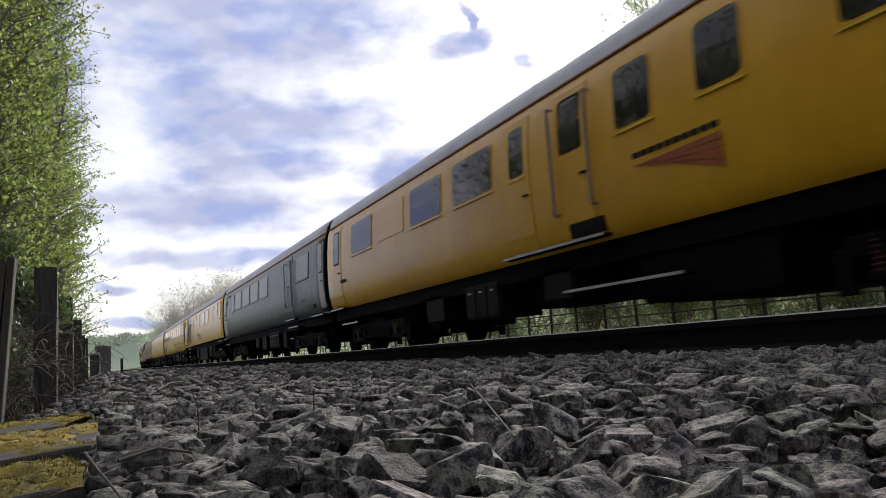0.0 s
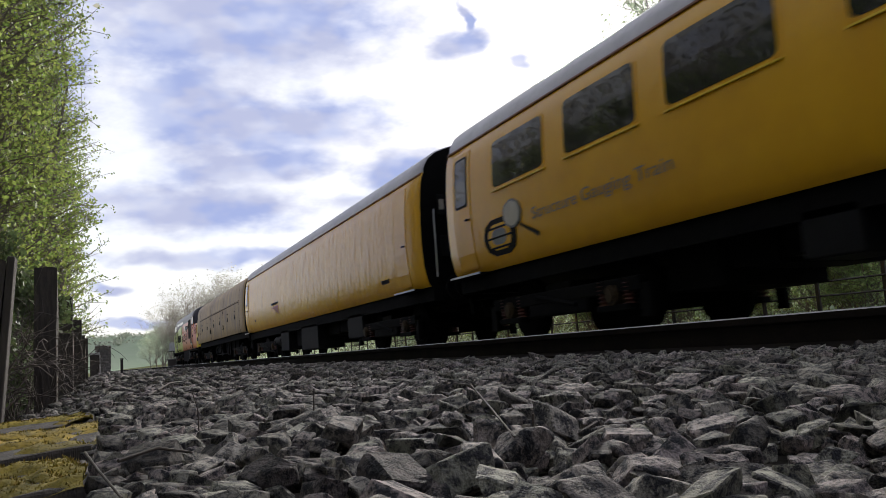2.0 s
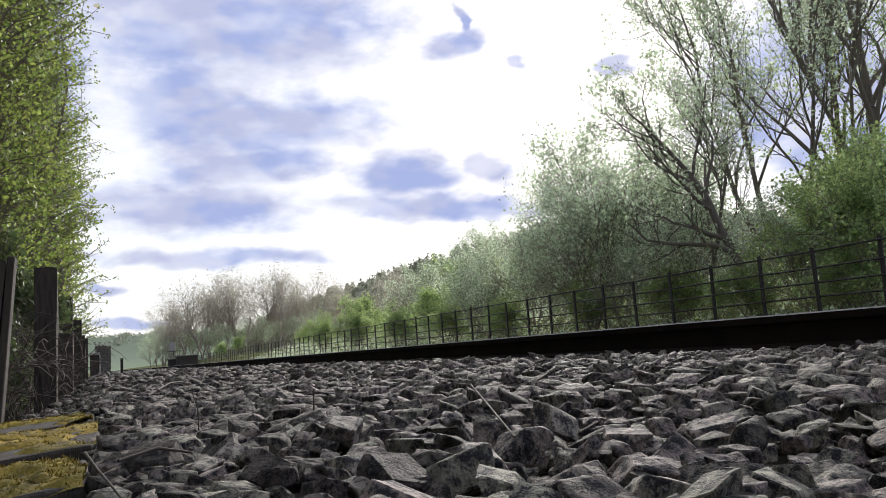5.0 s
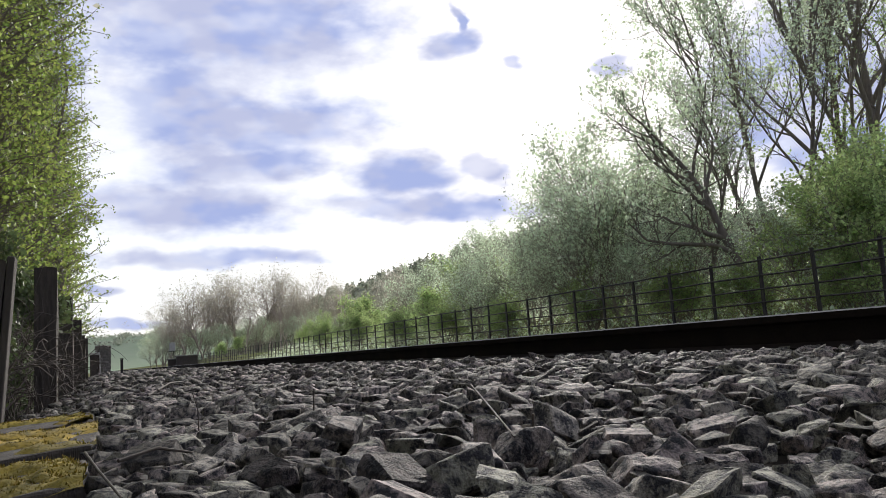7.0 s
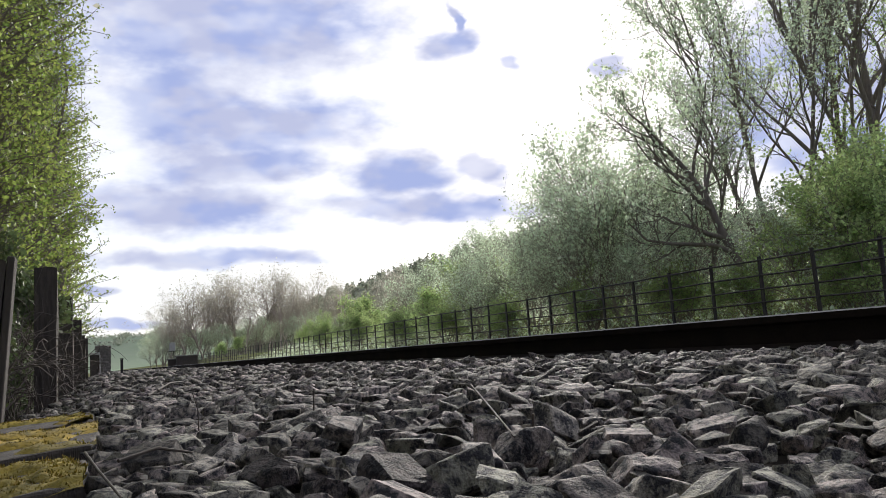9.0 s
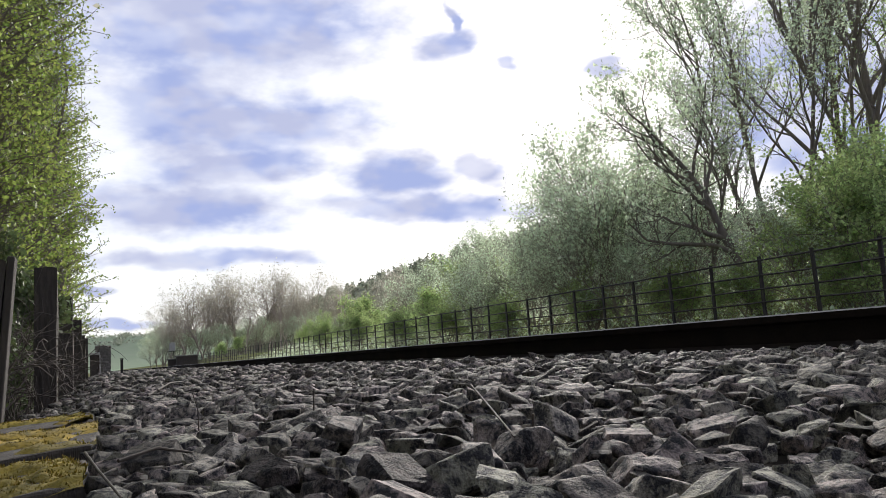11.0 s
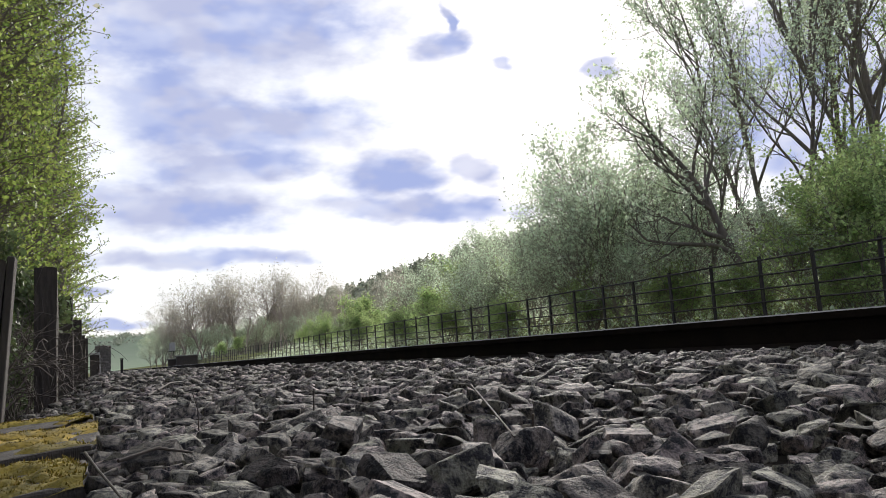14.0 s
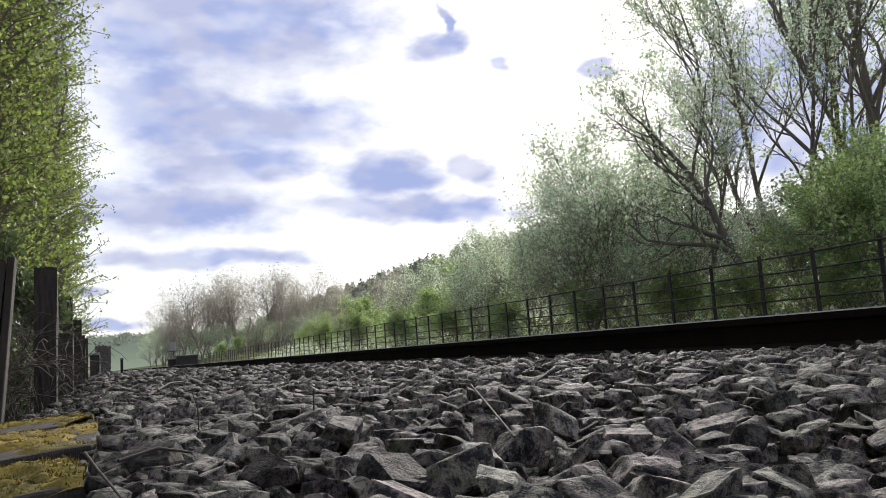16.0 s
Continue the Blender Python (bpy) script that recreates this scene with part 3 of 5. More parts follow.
def fence():
    root = thing("estate_fence", "black iron estate fence with five flat rails", "fence", FENCE_X, 8.63 - 6 * STEP, -0.35)
    bm = boxes((-0.018, 0.018, -0.03, 0.03, -0.2, 1.53), bevel=0.003)
    first = part("post", bm, M_IRON, root)
    r = random.Random(4)
    for k in range(1, 84):
        ob = new("post", first.data)
        ob.parent = root
        ob.matrix_basis = pose(r.uniform(-0.01, 0.01), k * STEP + r.uniform(-0.02, 0.02), r.uniform(-0.02, 0.03), r.uniform(-0.8, 0.8), r.uniform(-0.8, 0.8), 0)
    for i, z in enumerate((1.49, 1.22, 0.98, 0.75, 0.5)):
        bm = bmesh.new()
        n = 84
        for k in range(n - 1):
            a = 0.008 * math.sin(k * 1.7 + i)
            b = 0.008 * math.sin((k + 1) * 1.7 + i)
            if i == 0:
                cyl(bm, (-0.02, k * STEP, z + a), (-0.02, (k + 1) * STEP, z + b), 0.016, n=6)
            else:
                cyl(bm, (-0.02, k * STEP, z + a), (-0.02, (k + 1) * STEP, z + b), 0.015, n=4)
        part("rail", bm, M_IRON, root)
    return root


fence()


# ---- old timber posts on the near side ----
def timber_post(label, x, y, w, d, top, bottom=-0.6, lean=(0, 0), rz=0.0, split=False):
    root = thing("timber_post", label, "fence post", x, y, 0, group="timber fence posts")
    bm = bmesh.new()
    box(bm, -w / 2, w / 2, -d / 2, d / 2, bottom, top)
    bmesh.ops.subdivide_edges(bm, edges=[e for e in bm.edges if abs(e.verts[0].co.z - e.verts[1].co.z) > 0.3], cuts=9, use_grid_fill=True)
    bmesh.ops.subdivide_edges(bm, edges=[e for e in bm.edges if abs(e.verts[0].co.z - e.verts[1].co.z) < 0.01], cuts=2, use_grid_fill=True)
    for v in bm.verts:
        v.co += Vector((noise.noise((v.co.x * 30, v.co.y * 30, v.co.z * 3 + x)), noise.noise((v.co.x * 30, 5, v.co.z * 3)), noise.noise((v.co.x * 25, v.co.y * 25, x)) * (2.5 if v.co.z > top - 0.02 else 0.2))) * 0.008
    part("post", bm, M_OLDWOOD, root)
    if split:
        part("board", boxes((w / 2 + 0.002, w / 2 + 0.035, -d / 2, d / 2 + 0.02, bottom, top + 0.02), bevel=0.006), M_OLDWOOD, root, "thin grey board nailed to the post")
    root.rotation_euler = (radians(lean[0]), radians(lean[1]), radians(rz))
    return root


timber_post("dark weathered timber plank post leaning outwards", -0.50, 4.05, 0.12, 0.10, 0.55, lean=(0, 4.0), split=True)
timber_post("broad dark weathered sleeper post wound with bare twigs", -0.315, 5.3, 0.125, 0.10, 0.665)
timber_post("dark weathered square timber post in line", -0.325, 8.3, 0.13, 0.2, 0.745)
timber_post("dark weathered square timber post in line", -0.31, 11.3, 0.125, 0.2, 0.71)
timber_post("dark weathered square timber post in line", -0.33, 14.6, 0.125, 0.2, 0.65)
timber_post("narrow dark timber post with a broken top", -0.33, 17.6, 0.12, 0.2, 0.72)

# ---- lineside things ----
M_STONEWALL = mat("rubble_stone", (0.24, 0.22, 0.20), (0.13, 0.12, 0.11), rough=0.9, scale=5, fine=40, bump=0.6, island=0.3)
M_PALETRIM = mat("pale_grey_paint", (0.42, 0.42, 0.40), (0.30, 0.30, 0.28), rough=0.6, scale=6, fine=40)
M_MOSS = mat("yellow_moss", (0.36, 0.265, 0.03), (0.085, 0.075, 0.02), rough=0.95, scale=30, fine=160, bump=0.8, depth=0.006, island=0.3)
M_TWIG = mat("dry_twig", (0.08, 0.062, 0.048), (0.045, 0.036, 0.03), rough=0.85, scale=30, fine=200)


def lineside_cabinet():
    c = thing("lineside_cabinet", "dark timber lineside cabinet with pale grey trim", "cabinet", -0.36, 45, -0.36)
    part("body", boxes((-0.24, 0.22, -0.3, 0.3, 0, 1.28), bevel=0.01), M_OLDWOOD, c)
    part("lintel", boxes((-0.27, 0.25, -0.36, 0.3, 1.285, 1.41), bevel=0.01), M_PALETRIM, c, "pale grey lintel")
    part("side_trim", boxes((0.225, 0.27, -0.36, -0.3, 0, 1.28), bevel=0.008), M_PALETRIM, c, "pale grey trim board")


def stone_hut():
    c = thing("stone_wall", "rough stone wall end beside the line", "stone wall", 0.2, 52, -0.35)
    r = random.Random(8)
    part("core", boxes((-0.55, 0.27, -0.35, 3, 0, 1.85)), M_STONEWALL, c)
    for row in range(11):
        x = -0.62
        while x < 0.26:
            w = r.uniform(0.12, 0.26)
            x1 = min(x + w, 0.31)
            part("stone", boxes((x + 0.008, x1 - 0.008, -0.40, -0.31, row * 0.17 + 0.01, row * 0.17 + 0.16), bevel=0.02), M_STONEWALL, c)
            x = x1
    part("coping", boxes((-0.62, 0.31, -0.42, 3, 1.86, 1.95), bevel=0.03), M_STONEWALL, c)


def marker_post():
    c = thing("marker_post", "short black marker post at the ballast edge", "marker post", 0.6, 28, -0.2)
    bm = boxes((-0.045, 0.045, -0.045, 0.045, 0, 0.58), bevel=0.01)
    part("post", bm, M_IRON, c)
    part("cap", boxes((-0.06, 0.06, -0.06, 0.06, 0.585, 0.61), bevel=0.01), M_IRON, c)


def relay_hut():
    c = thing("relay_cabinet", "low brown equipment cabinet with a flat lid", "cabinet", 9.2, 96, -0.3, group="lineside equipment")
    part("body", boxes((-1.2, 1.2, -0.6, 0.6, 0, 1.5), bevel=0.02), M_OLDWOOD, c)
    part("lid", boxes((-1.3, 1.3, -0.7, 0.7, 1.505, 1.62), bevel=0.03), M_CONCRETE, c)
    for x in (-1.05, 0.02):
        part("door", boxes((x, x + 1.0, -0.63, -0.605, 0.1, 1.42), bevel=0.01), M_OLDWOOD, c)
    d = thing("relay_cabinet", "smaller brown equipment cabinet with a flat lid", "cabinet", 7.6, 97, -0.3, group="lineside equipment")
    part("body", boxes((-0.45, 0.45, -0.4, 0.4, 0, 1.2), bevel=0.02), M_OLDWOOD, d)
    part("lid", boxes((-0.5, 0.5, -0.45, 0.45, 1.205, 1.3), bevel=0.03), M_CONCRETE, d)
    s = thing("signal_box_post", "pale signal box on a post with a bracket platform", "signal", 8.1, 100, -0.3)
    part("post", cyl(bmesh.new(), (0, 0, 0), (0, 0, 2.2), 0.06, n=10), M_IRON, s)
    part("platform", boxes((-0.7, 1.0, -0.3, 0.3, 2.2, 2.26)), M_IRON, s)
    part("housing", boxes((-0.55, 0.15, -0.25, 0.25, 2.265, 3.3), bevel=0.03), M_PALETRIM, s, "pale grey housing")


lineside_cabinet()
stone_hut()
marker_post()
relay_hut()


def mossy_board(label, x0, x1, y0, y1, top, moss, seed, tilt=0.0):
    c = thing("mossy_board", label, "timber board", 0, 0, 0, group="old timber boards")
    bm = bmesh.new()
    box(bm, x0, x1, y0, y1, top - 0.06, top, bevel=0.006)
    bmesh.ops.subdivide_edges(bm, edges=[e for e in bm.edges if e.calc_length() > 0.12], cuts=8, use_grid_fill=True)
    for v in bm.verts:
        v.co.z += 0.006 * noise.noise((v.co.x * 9, v.co.y * 22, seed))
        v.co.x += 0.012 * noise.noise((1, v.co.y * 30, seed)) if v.co.x > x1 - 0.02 else 0
    part("board", bm, M_OLDWOOD, c)
    if moss:
        r = np.random.default_rng(seed)
        v_, f_ = [], []
        nx, ny = 46, 40
        keep = {}
        for j in range(ny + 1):
            for i in range(nx + 1):
                x, y = x0 + (x1 - x0) * i / nx, y0 + (y1 - y0) * j / ny
                d = noise.noise((x * 7, y * 9, seed + 4)) + 0.4 * noise.noise((x * 22, y * 25, seed)) + moss
                keep[i, j] = d
                v_.append((x, y, top - 0.004 + max(0, min(1, d * 3)) * (0.014 + 0.006 * noise.noise((x * 60, y * 60, 2)))))
        for j in range(ny):
            for i in range(nx):
                if max(keep[i, j], keep[i + 1, j], keep[i, j + 1], keep[i + 1, j + 1]) > 0:
                    b = j * (nx + 1) + i
                    f_.append((b, b + 1, b + nx + 2, b + nx + 1))
        m = mesh_ob("moss", v_, f_, M_MOSS, c, True)
        m["label"] = "yellow-green cushion moss"
        q = []
        while len(q) < 9000:
            i, j = int(r.integers(nx)), int(r.integers(ny))
            if keep[i, j] > 0.02:
                a, b = r.random(), r.random()
                k = j * (nx + 1) + i
                q.append((v_[k][0] + a * (x1 - x0) / nx, v_[k][1] + b * (y1 - y0) / ny, v_[k][2] - 0.002))
        q = np.array(q)
        d = r.normal(size=q.shape) * 0.5 + (0, 0, 1)
        d /= np.linalg.norm(d, axis=1)[:, None]
        w = np.cross(d, r.normal(size=q.shape))
        w /= np.linalg.norm(w, axis=1)[:, None]
        s = (0.003 + 0.004 * r.random(len(q)))[:, None]
        tri = np.stack([q - w * s * 0.22, q + w * s * 0.22, q + d * s], 1).reshape(-1, 3)
        stuff_mesh("moss_fronds", tri, np.arange(len(tri)).reshape(-1, 3), M_MOSS, "", "", False, "stuff", c)
    c.rotation_euler = (0, radians(tilt), 0)


mossy_board("old timber board under yellow-green moss", -0.40, -0.026, 0.90, 1.17, -0.116, 0.09, 3, -3)
mossy_board("old bare timber board lying low between mossy ones", -0.48, -0.03, 0.80, 1.36, -0.178, -0.6, 31, -3)
mossy_board("old split timber board covered with yellow moss", -0.50, -0.016, 1.38, 2.0, -0.116, 0.13, 14, -3)
mossy_board("old bare timber board half buried in ballast", -0.55, -0.03, 2.14, 2.62, -0.118, -0.12, 25, -3)


def twig(label, pts, r0):
    c = thing("dry_twig", label, "twig", 0, 0, 0, group="twigs on the ballast")
    bm = bmesh.new()
    r0 *= 0.5
    for k in range(len(pts) - 1):
        cyl(bm, pts[k], pts[k + 1], r0 * (1 - 0.5 * k / len(pts)), r0 * (1 - 0.5 * (k + 1) / len(pts)), n=6)
    part("stem", bm, M_TWIG, c)


for line in (
        ("thin dry twig lying across the ballast stones", ((0.766, 1.668, -0.085), (0.66, 1.36, -0.075), (0.55, 1.1, -0.08), (0.385, 0.70, -0.095)), 0.004),
        ("short upright dead stem between ballast stones", ((0.334, 1.33, -0.13), (0.336, 1.325, -0.085), (0.339, 1.33, -0.055)), 0.003),
        ("short upright dead stem between ballast stones", ((0.159, 1.47, -0.13), (0.158, 1.47, -0.08), (0.150, 1.475, -0.05)), 0.0025),
        ("short upright dead stem between ballast stones", ((0.467, 0.806, -0.13), (0.468, 0.80, -0.085)), 0.004),
        ("thin dry twig lying across the ballast stones", ((0.15, 3.0, -0.095), (0.28, 3.7, -0.07), (0.42, 4.6, -0.085)), 0.008),
        ("thin dry twig at the edge of the mossy boards", ((-0.018, 0.93, -0.085), (-0.005, 0.80, -0.09), (0.013, 0.674, -0.1)), 0.003),
        ("thin dry twig at the edge of the mossy boards", ((0.013, 0.806, -0.085), (0.05, 0.84, -0.08), (0.085, 0.855, -0.09)), 0.004)):
    twig(*line)

# ---- the train ----
M_YELLOWDIRTY = mat("grimy_yellow_paint", (0.40, 0.25, 0.075), (0.19, 0.12, 0.06), rough=0.5, scale=1.1, fine=4, bump=0.6, depth=0.05, stretch=(1, 2.6, 0.7), lo=0.55, hi=0.95)
M_NAVY = mat("dark_navy_paint", (0.006, 0.010, 0.034), (0.010, 0.014, 0.038), spec=0.35, rough=0.33, scale=1.4, fine=4, bump=0.3, depth=0.05, stretch=(1, 1.8, 0.9))
M_CREAM = mat("dirty_cream_paint", (0.50, 0.46, 0.38), (0.36, 0.32, 0.25), rough=0.45, scale=2, fine=12, bump=0.1)
# roof grey lightened towards lavender to paint in the sky's highlight
M_ROOF = mat("roof_grey_sky_lit", (0.52, 0.50, 0.53), (0.38, 0.365, 0.39), rough=0.45, scale=1.5, fine=12, bump=0.15)
M_ORANGE = mat("orange_paint", (0.66, 0.13, 0.012), (0.56, 0.10, 0.012), rough=0.28, scale=0.8, fine=4, bump=0.06, depth=0.01)
M_LIME = mat("lime_paint", (0.50, 0.58, 0.07), (0.44, 0.50, 0.07), rough=0.3, scale=0.8, fine=4, bump=0.06, depth=0.01)
M_NOSE = mat("bright_yellow_paint", (0.80, 0.55, 0.02), (0.68, 0.46, 0.02), rough=0.35, scale=1.2, fine=8, bump=0.08)
M_DARKROOF = mat("dark_plum_roof_paint", (0.014, 0.012, 0.018), (0.024, 0.021, 0.028), spec=0.35, rough=0.35, scale=1.2, fine=9, bump=0.08)
M_GLASS = mat("dark_window_glass", (0.006, 0.007, 0.008), (0.012, 0.013, 0.014), rough=0.04, scale=1.0, fine=4, bump=0.02, spec=0.5)
M_FILM = mat("brown_window_film", (0.10, 0.088, 0.075), (0.07, 0.063, 0.056), rough=0.3, scale=1.5, fine=9, bump=0.03)
M_PALEPANE = mat("pale_green_pane", (0.30, 0.36, 0.32), (0.24, 0.30, 0.27), rough=0.2, scale=1.5, fine=9, bump=0.03)
M_BLACK = mat("black_decal", (0.014, 0.013, 0.012), (0.02, 0.018, 0.016), rough=0.8, bump=0, spec=0.15)
M_TAN = mat("dirty_tan_stripe", (0.36, 0.25, 0.16), (0.25, 0.18, 0.12), rough=0.5, scale=2, fine=12, bump=0.1)
M_RED = mat("red_decal", (0.42, 0.08, 0.03), (0.36, 0.10, 0.03), rough=0.45, bump=0)
M_GREYDECAL = mat("grey_decal", (0.22, 0.22, 0.20), (0.14, 0.14, 0.13), rough=0.5, bump=0)
M_SILVER = mat("worn_aluminium", (0.55, 0.55, 0.54), (0.38, 0.37, 0.35), rough=0.45, metal=0.6, scale=6, fine=40, bump=0.1)
M_GUTTER = mat("red_brown_gutter", (0.24, 0.085, 0.03), (0.16, 0.06, 0.03), rough=0.5, scale=3, fine=20, bump=0.1)
M_SPRING = mat("rusty_red_spring", (0.11, 0.03, 0.02), (0.06, 0.02, 0.014), rough=0.6, scale=8, fine=50)
M_AXLE = mat("dirty_ochre_axlebox", (0.06, 0.04, 0.02), (0.035, 0.025, 0.014), spec=0.1, rough=0.7, scale=8, fine=50)
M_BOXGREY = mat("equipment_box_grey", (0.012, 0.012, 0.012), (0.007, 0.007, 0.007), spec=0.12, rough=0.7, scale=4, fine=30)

COACH = ((1.12, 1.25), (1.17, 1.29), (1.28, 1.33), (1.5, 1.375), (1.9, 1.40), (2.3, 1.40), (2.7, 1.385), (3.0, 1.36), (3.17, 1.335), (3.30, 1.29), (3.34, 1.275), (3.48, 1.245), (3.63, 1.15), (3.77, 0.97), (3.88, 0.67), (3.95, 0.3), (3.965, 0.0))
SLAB = ((1.27, 1.345), (1.31, 1.36), (1.5, 1.375), (1.9, 1.39), (2.3, 1.39), (2.7, 1.375), (3.0, 1.355), (3.17, 1.335), (3.30, 1.295), (3.34, 1.28), (3.48, 1.245), (3.63, 1.15), (3.77, 0.97), (3.88, 0.67), (3.95, 0.3), (3.965, 0.0))
VAN = ((1.26, 1.33), (1.3, 1.345), (1.6, 1.37), (2.0, 1.385), (2.55, 1.38), (2.64, 1.38), (2.68, 1.37), (3.0, 1.34), (3.2, 1.31), (3.26, 1.30), (3.40, 1.245), (3.56, 1.12), (3.70, 0.92), (3.81, 0.62), (3.88, 0.25), (3.89, 0.0))
LOCO = ((1.10, 1.27), (1.16, 1.31), (1.5, 1.34), (1.9, 1.35), (2.3, 1.35), (2.7, 1.35), (2.95, 1.345), (3.05, 1.34), (3.24, 1.335), (3.44, 1.30), (3.62, 1.20), (3.77, 1.02), (3.90, 0.75), (3.99, 0.45), (4.04, 0.18), (4.055, 0.0))


def width_at(prof, z):
    zs, ws = [p[0] for p in prof], [p[1] for p in prof]
    return float(np.interp(z, zs, ws))


def ring(prof):
    """Closed cross-section, from the bottom on the near side over the roof to the far side."""
    left = [(-w, z) for z, w in prof]
    return left + [(w, z) for z, w in reversed(prof[:-1])]


def loft(stations):
    """stations: rows of y and ring; quads between the rings, and a cap at either end."""
    n = len(stations[0][1])
    vs = [(x, y, z) for y, rg in stations for x, z in rg]
    fs = []
    for k in range(len(stations) - 1):
        for i in range(n):
            j = (i + 1) % n
            fs.append((k * n + i, (k + 1) * n + i, (k + 1) * n + j, k * n + j))
    caps = [tuple(range(n)), tuple(reversed(range((len(stations) - 1) * n, len(stations) * n)))]
    return vs, fs, caps


def pick_faces(name, vs, fs, chosen, material, parent, label="", smooth=True):
    keep = [f for f in fs if chosen(sum((Vector(vs[i]) for i in f), Vector()) / len(f))]
    used = sorted({i for f in keep for i in f})
    at = {i: j for j, i in enumerate(used)}
    ob = mesh_ob(name, [vs[i] for i in used], [tuple(at[i] for i in f) for f in keep], material, parent, smooth)
    if label:
        ob["label"] = label
    return ob


def panel(name, root, prof, y0, y1, z0, z1, material, off=0.012, rad=0.06, label="", sides=(-1,), wide=None):
    """A rounded panel lying on the body side, with a rim of its own."""
    for s in sides:
        levels = []
        for q in (0, 0.3, 0.7, 1.0):
            levels.append((z0 + rad * q, rad * (1 - math.sqrt(max(0, 1 - (1 - q) ** 2)))))
        mid = [(z0 + rad + (z1 - z0 - 2 * rad) * k / 9, 0) for k in range(1, 9)]
        levels = levels + mid + [(z0 + z1 - z, i) for z, i in reversed(levels)]
        vs, fs = [], []
        wf = wide or (lambda y, z: width_at(prof, z))
        for z, ins in levels:
            for y in (y0 + ins, y1 - ins):
                vs.append((s * (wf(y, z) + off), y, z))
        n = len(levels)
        for k in range(n - 1):
            fs.append((2 * k, 2 * k + 1, 2 * k + 3, 2 * k + 2) if s > 0 else (2 * k, 2 * k + 2, 2 * k + 3, 2 * k + 1))
        loop = [2 * k for k in range(n)] + [2 * k + 1 for k in reversed(range(n))]
        base = len(vs)
        for i in loop:
            x, y, z = vs[i]
            vs.append((x - s * (off + 0.01), y, z))
        m = len(loop)
        for k in range(m):
            j = (k + 1) % m
            fs.append((loop[k], loop[j], base + j, base + k))
        ob = mesh_ob(name, vs, fs, material, root)
        if label:
            ob["label"] = label


def window(root, prof, y0, y1, z0=2.34, z1=3.06, pane=None, surround=None, rad=0.08, sides=(-1, 1)):
    panel("window_frame", root, prof, y0 - 0.035, y1 + 0.035, z0 - 0.035, z1 + 0.035, surround or M_YELLOW, 0.010, rad + 0.02, sides=sides)
    panel("window_pane", root, prof, y0, y1, z0, z1, pane or M_GLASS, 0.016, rad, sides=sides)
    # the sill's highlight is painted with the brighter yellow
    panel("window_sill", root, prof, y0 - 0.03, y1 + 0.03, z0 - 0.06, z0 - 0.04, surround or M_NOSE, 0.026, 0.008, sides=sides)


def handrail(root, prof, y, z0, z1, material=None):
    bm = bmesh.new()
    x = -width_at(prof, (z0 + z1) / 2) - 0.06
    cyl(bm, (x, y, z0), (x, y, z1), 0.022, n=8)
    for z in (z0, z1):
        cyl(bm, (x, y, z), (x + 0.09, y, z), 0.02, n=6)
    part("handrail", bm, material or M_SILVER, root)


def door(root, prof, y0, y1, z0=1.2, z1=3.2, paint=None, pane=True, glass=None):
    """A door leaf standing a little proud, with a window and a handle."""
    panel("door", root, prof, y0, y1, z0, z1, paint, 0.012, 0.04)
    if pane:
        w = (y1 - y0)
        panel("window_frame", root, prof, y0 + 0.14 * w, y1 - 0.14 * w, 2.24, 3.1, M_BLACK, 0.014, 0.06)
        panel("window_pane", root, prof, y0 + 0.2 * w, y1 - 0.2 * w, 2.28, 3.06, glass or M_GLASS, 0.02, 0.05)
    part("door_handle", boxes((-width_at(prof, 2.0) - 0.06, -width_at(prof, 2.0), y0 + 0.06, y0 + 0.16, 2.0, 2.025), bevel=0.006), M_BOXGREY, root)


def louvre(root, prof, y0, y1, z0, z1, count, paint, wide=None, solid=0.42):
    """A recessed-looking black field with proud slats."""
    panel("grille_recess", root, prof, y0, y1, z0, z1, M_BLACK, 0.006, 0.02, wide=wide)
    h = (z1 - z0) / count
    for k in range(count):
        panel("slat", root, prof, y0 + 0.01, y1 - 0.01, z0 + h * (k + 0.1), z0 + h * (k + 0.1 + solid), paint, 0.03, 0.008, wide=wide)


def lettering(root, prof, words, y_left, y_right, z_base, height, material, name="lettering", wide=None, off=0.02, gap=None):
    cu = bpy.data.curves.new("words", "FONT")
    cu.body = words
    if gap:
        cu.space_character = gap
    ob = bpy.data.objects.new("words", cu)
    scene.collection.objects.link(ob)
    me = bpy.data.meshes.new_from_object(ob.evaluated_get(bpy.context.evaluated_depsgraph_get()))
    bpy.data.objects.remove(ob)
    co = np.empty(len(me.vertices) * 3, np.float32)
    me.vertices.foreach_get("co", co)
    co = co.reshape(-1, 3)
    x0, x1, t1 = co[:, 0].min(), co[:, 0].max(), 0.72
    out = np.empty_like(co)
    for i, (x, y, _) in enumerate(co):
        z = z_base + y / t1 * height
        out[i] = (-(width_at(prof, z) + off), y_left - (x - x0) / (x1 - x0) * (y_left - y_right), z)
    me.vertices.foreach_set("co", out.ravel())
    me.materials.clear()
    me.materials.append(material)
    o = new(name, me)
    o.parent = root
    return o


def bars(root, prof, y_left, y_right, z0, z1, count, material, name="marking"):
    """Unreadable writing as a row of short bars."""
    w = (y_left - y_right) / count
    for k in range(count):
        y = y_left - k * w
        panel(name, root, prof, y - w * 0.8, y, z0, z1, material, 0.014, min(0.02, w * 0.2))


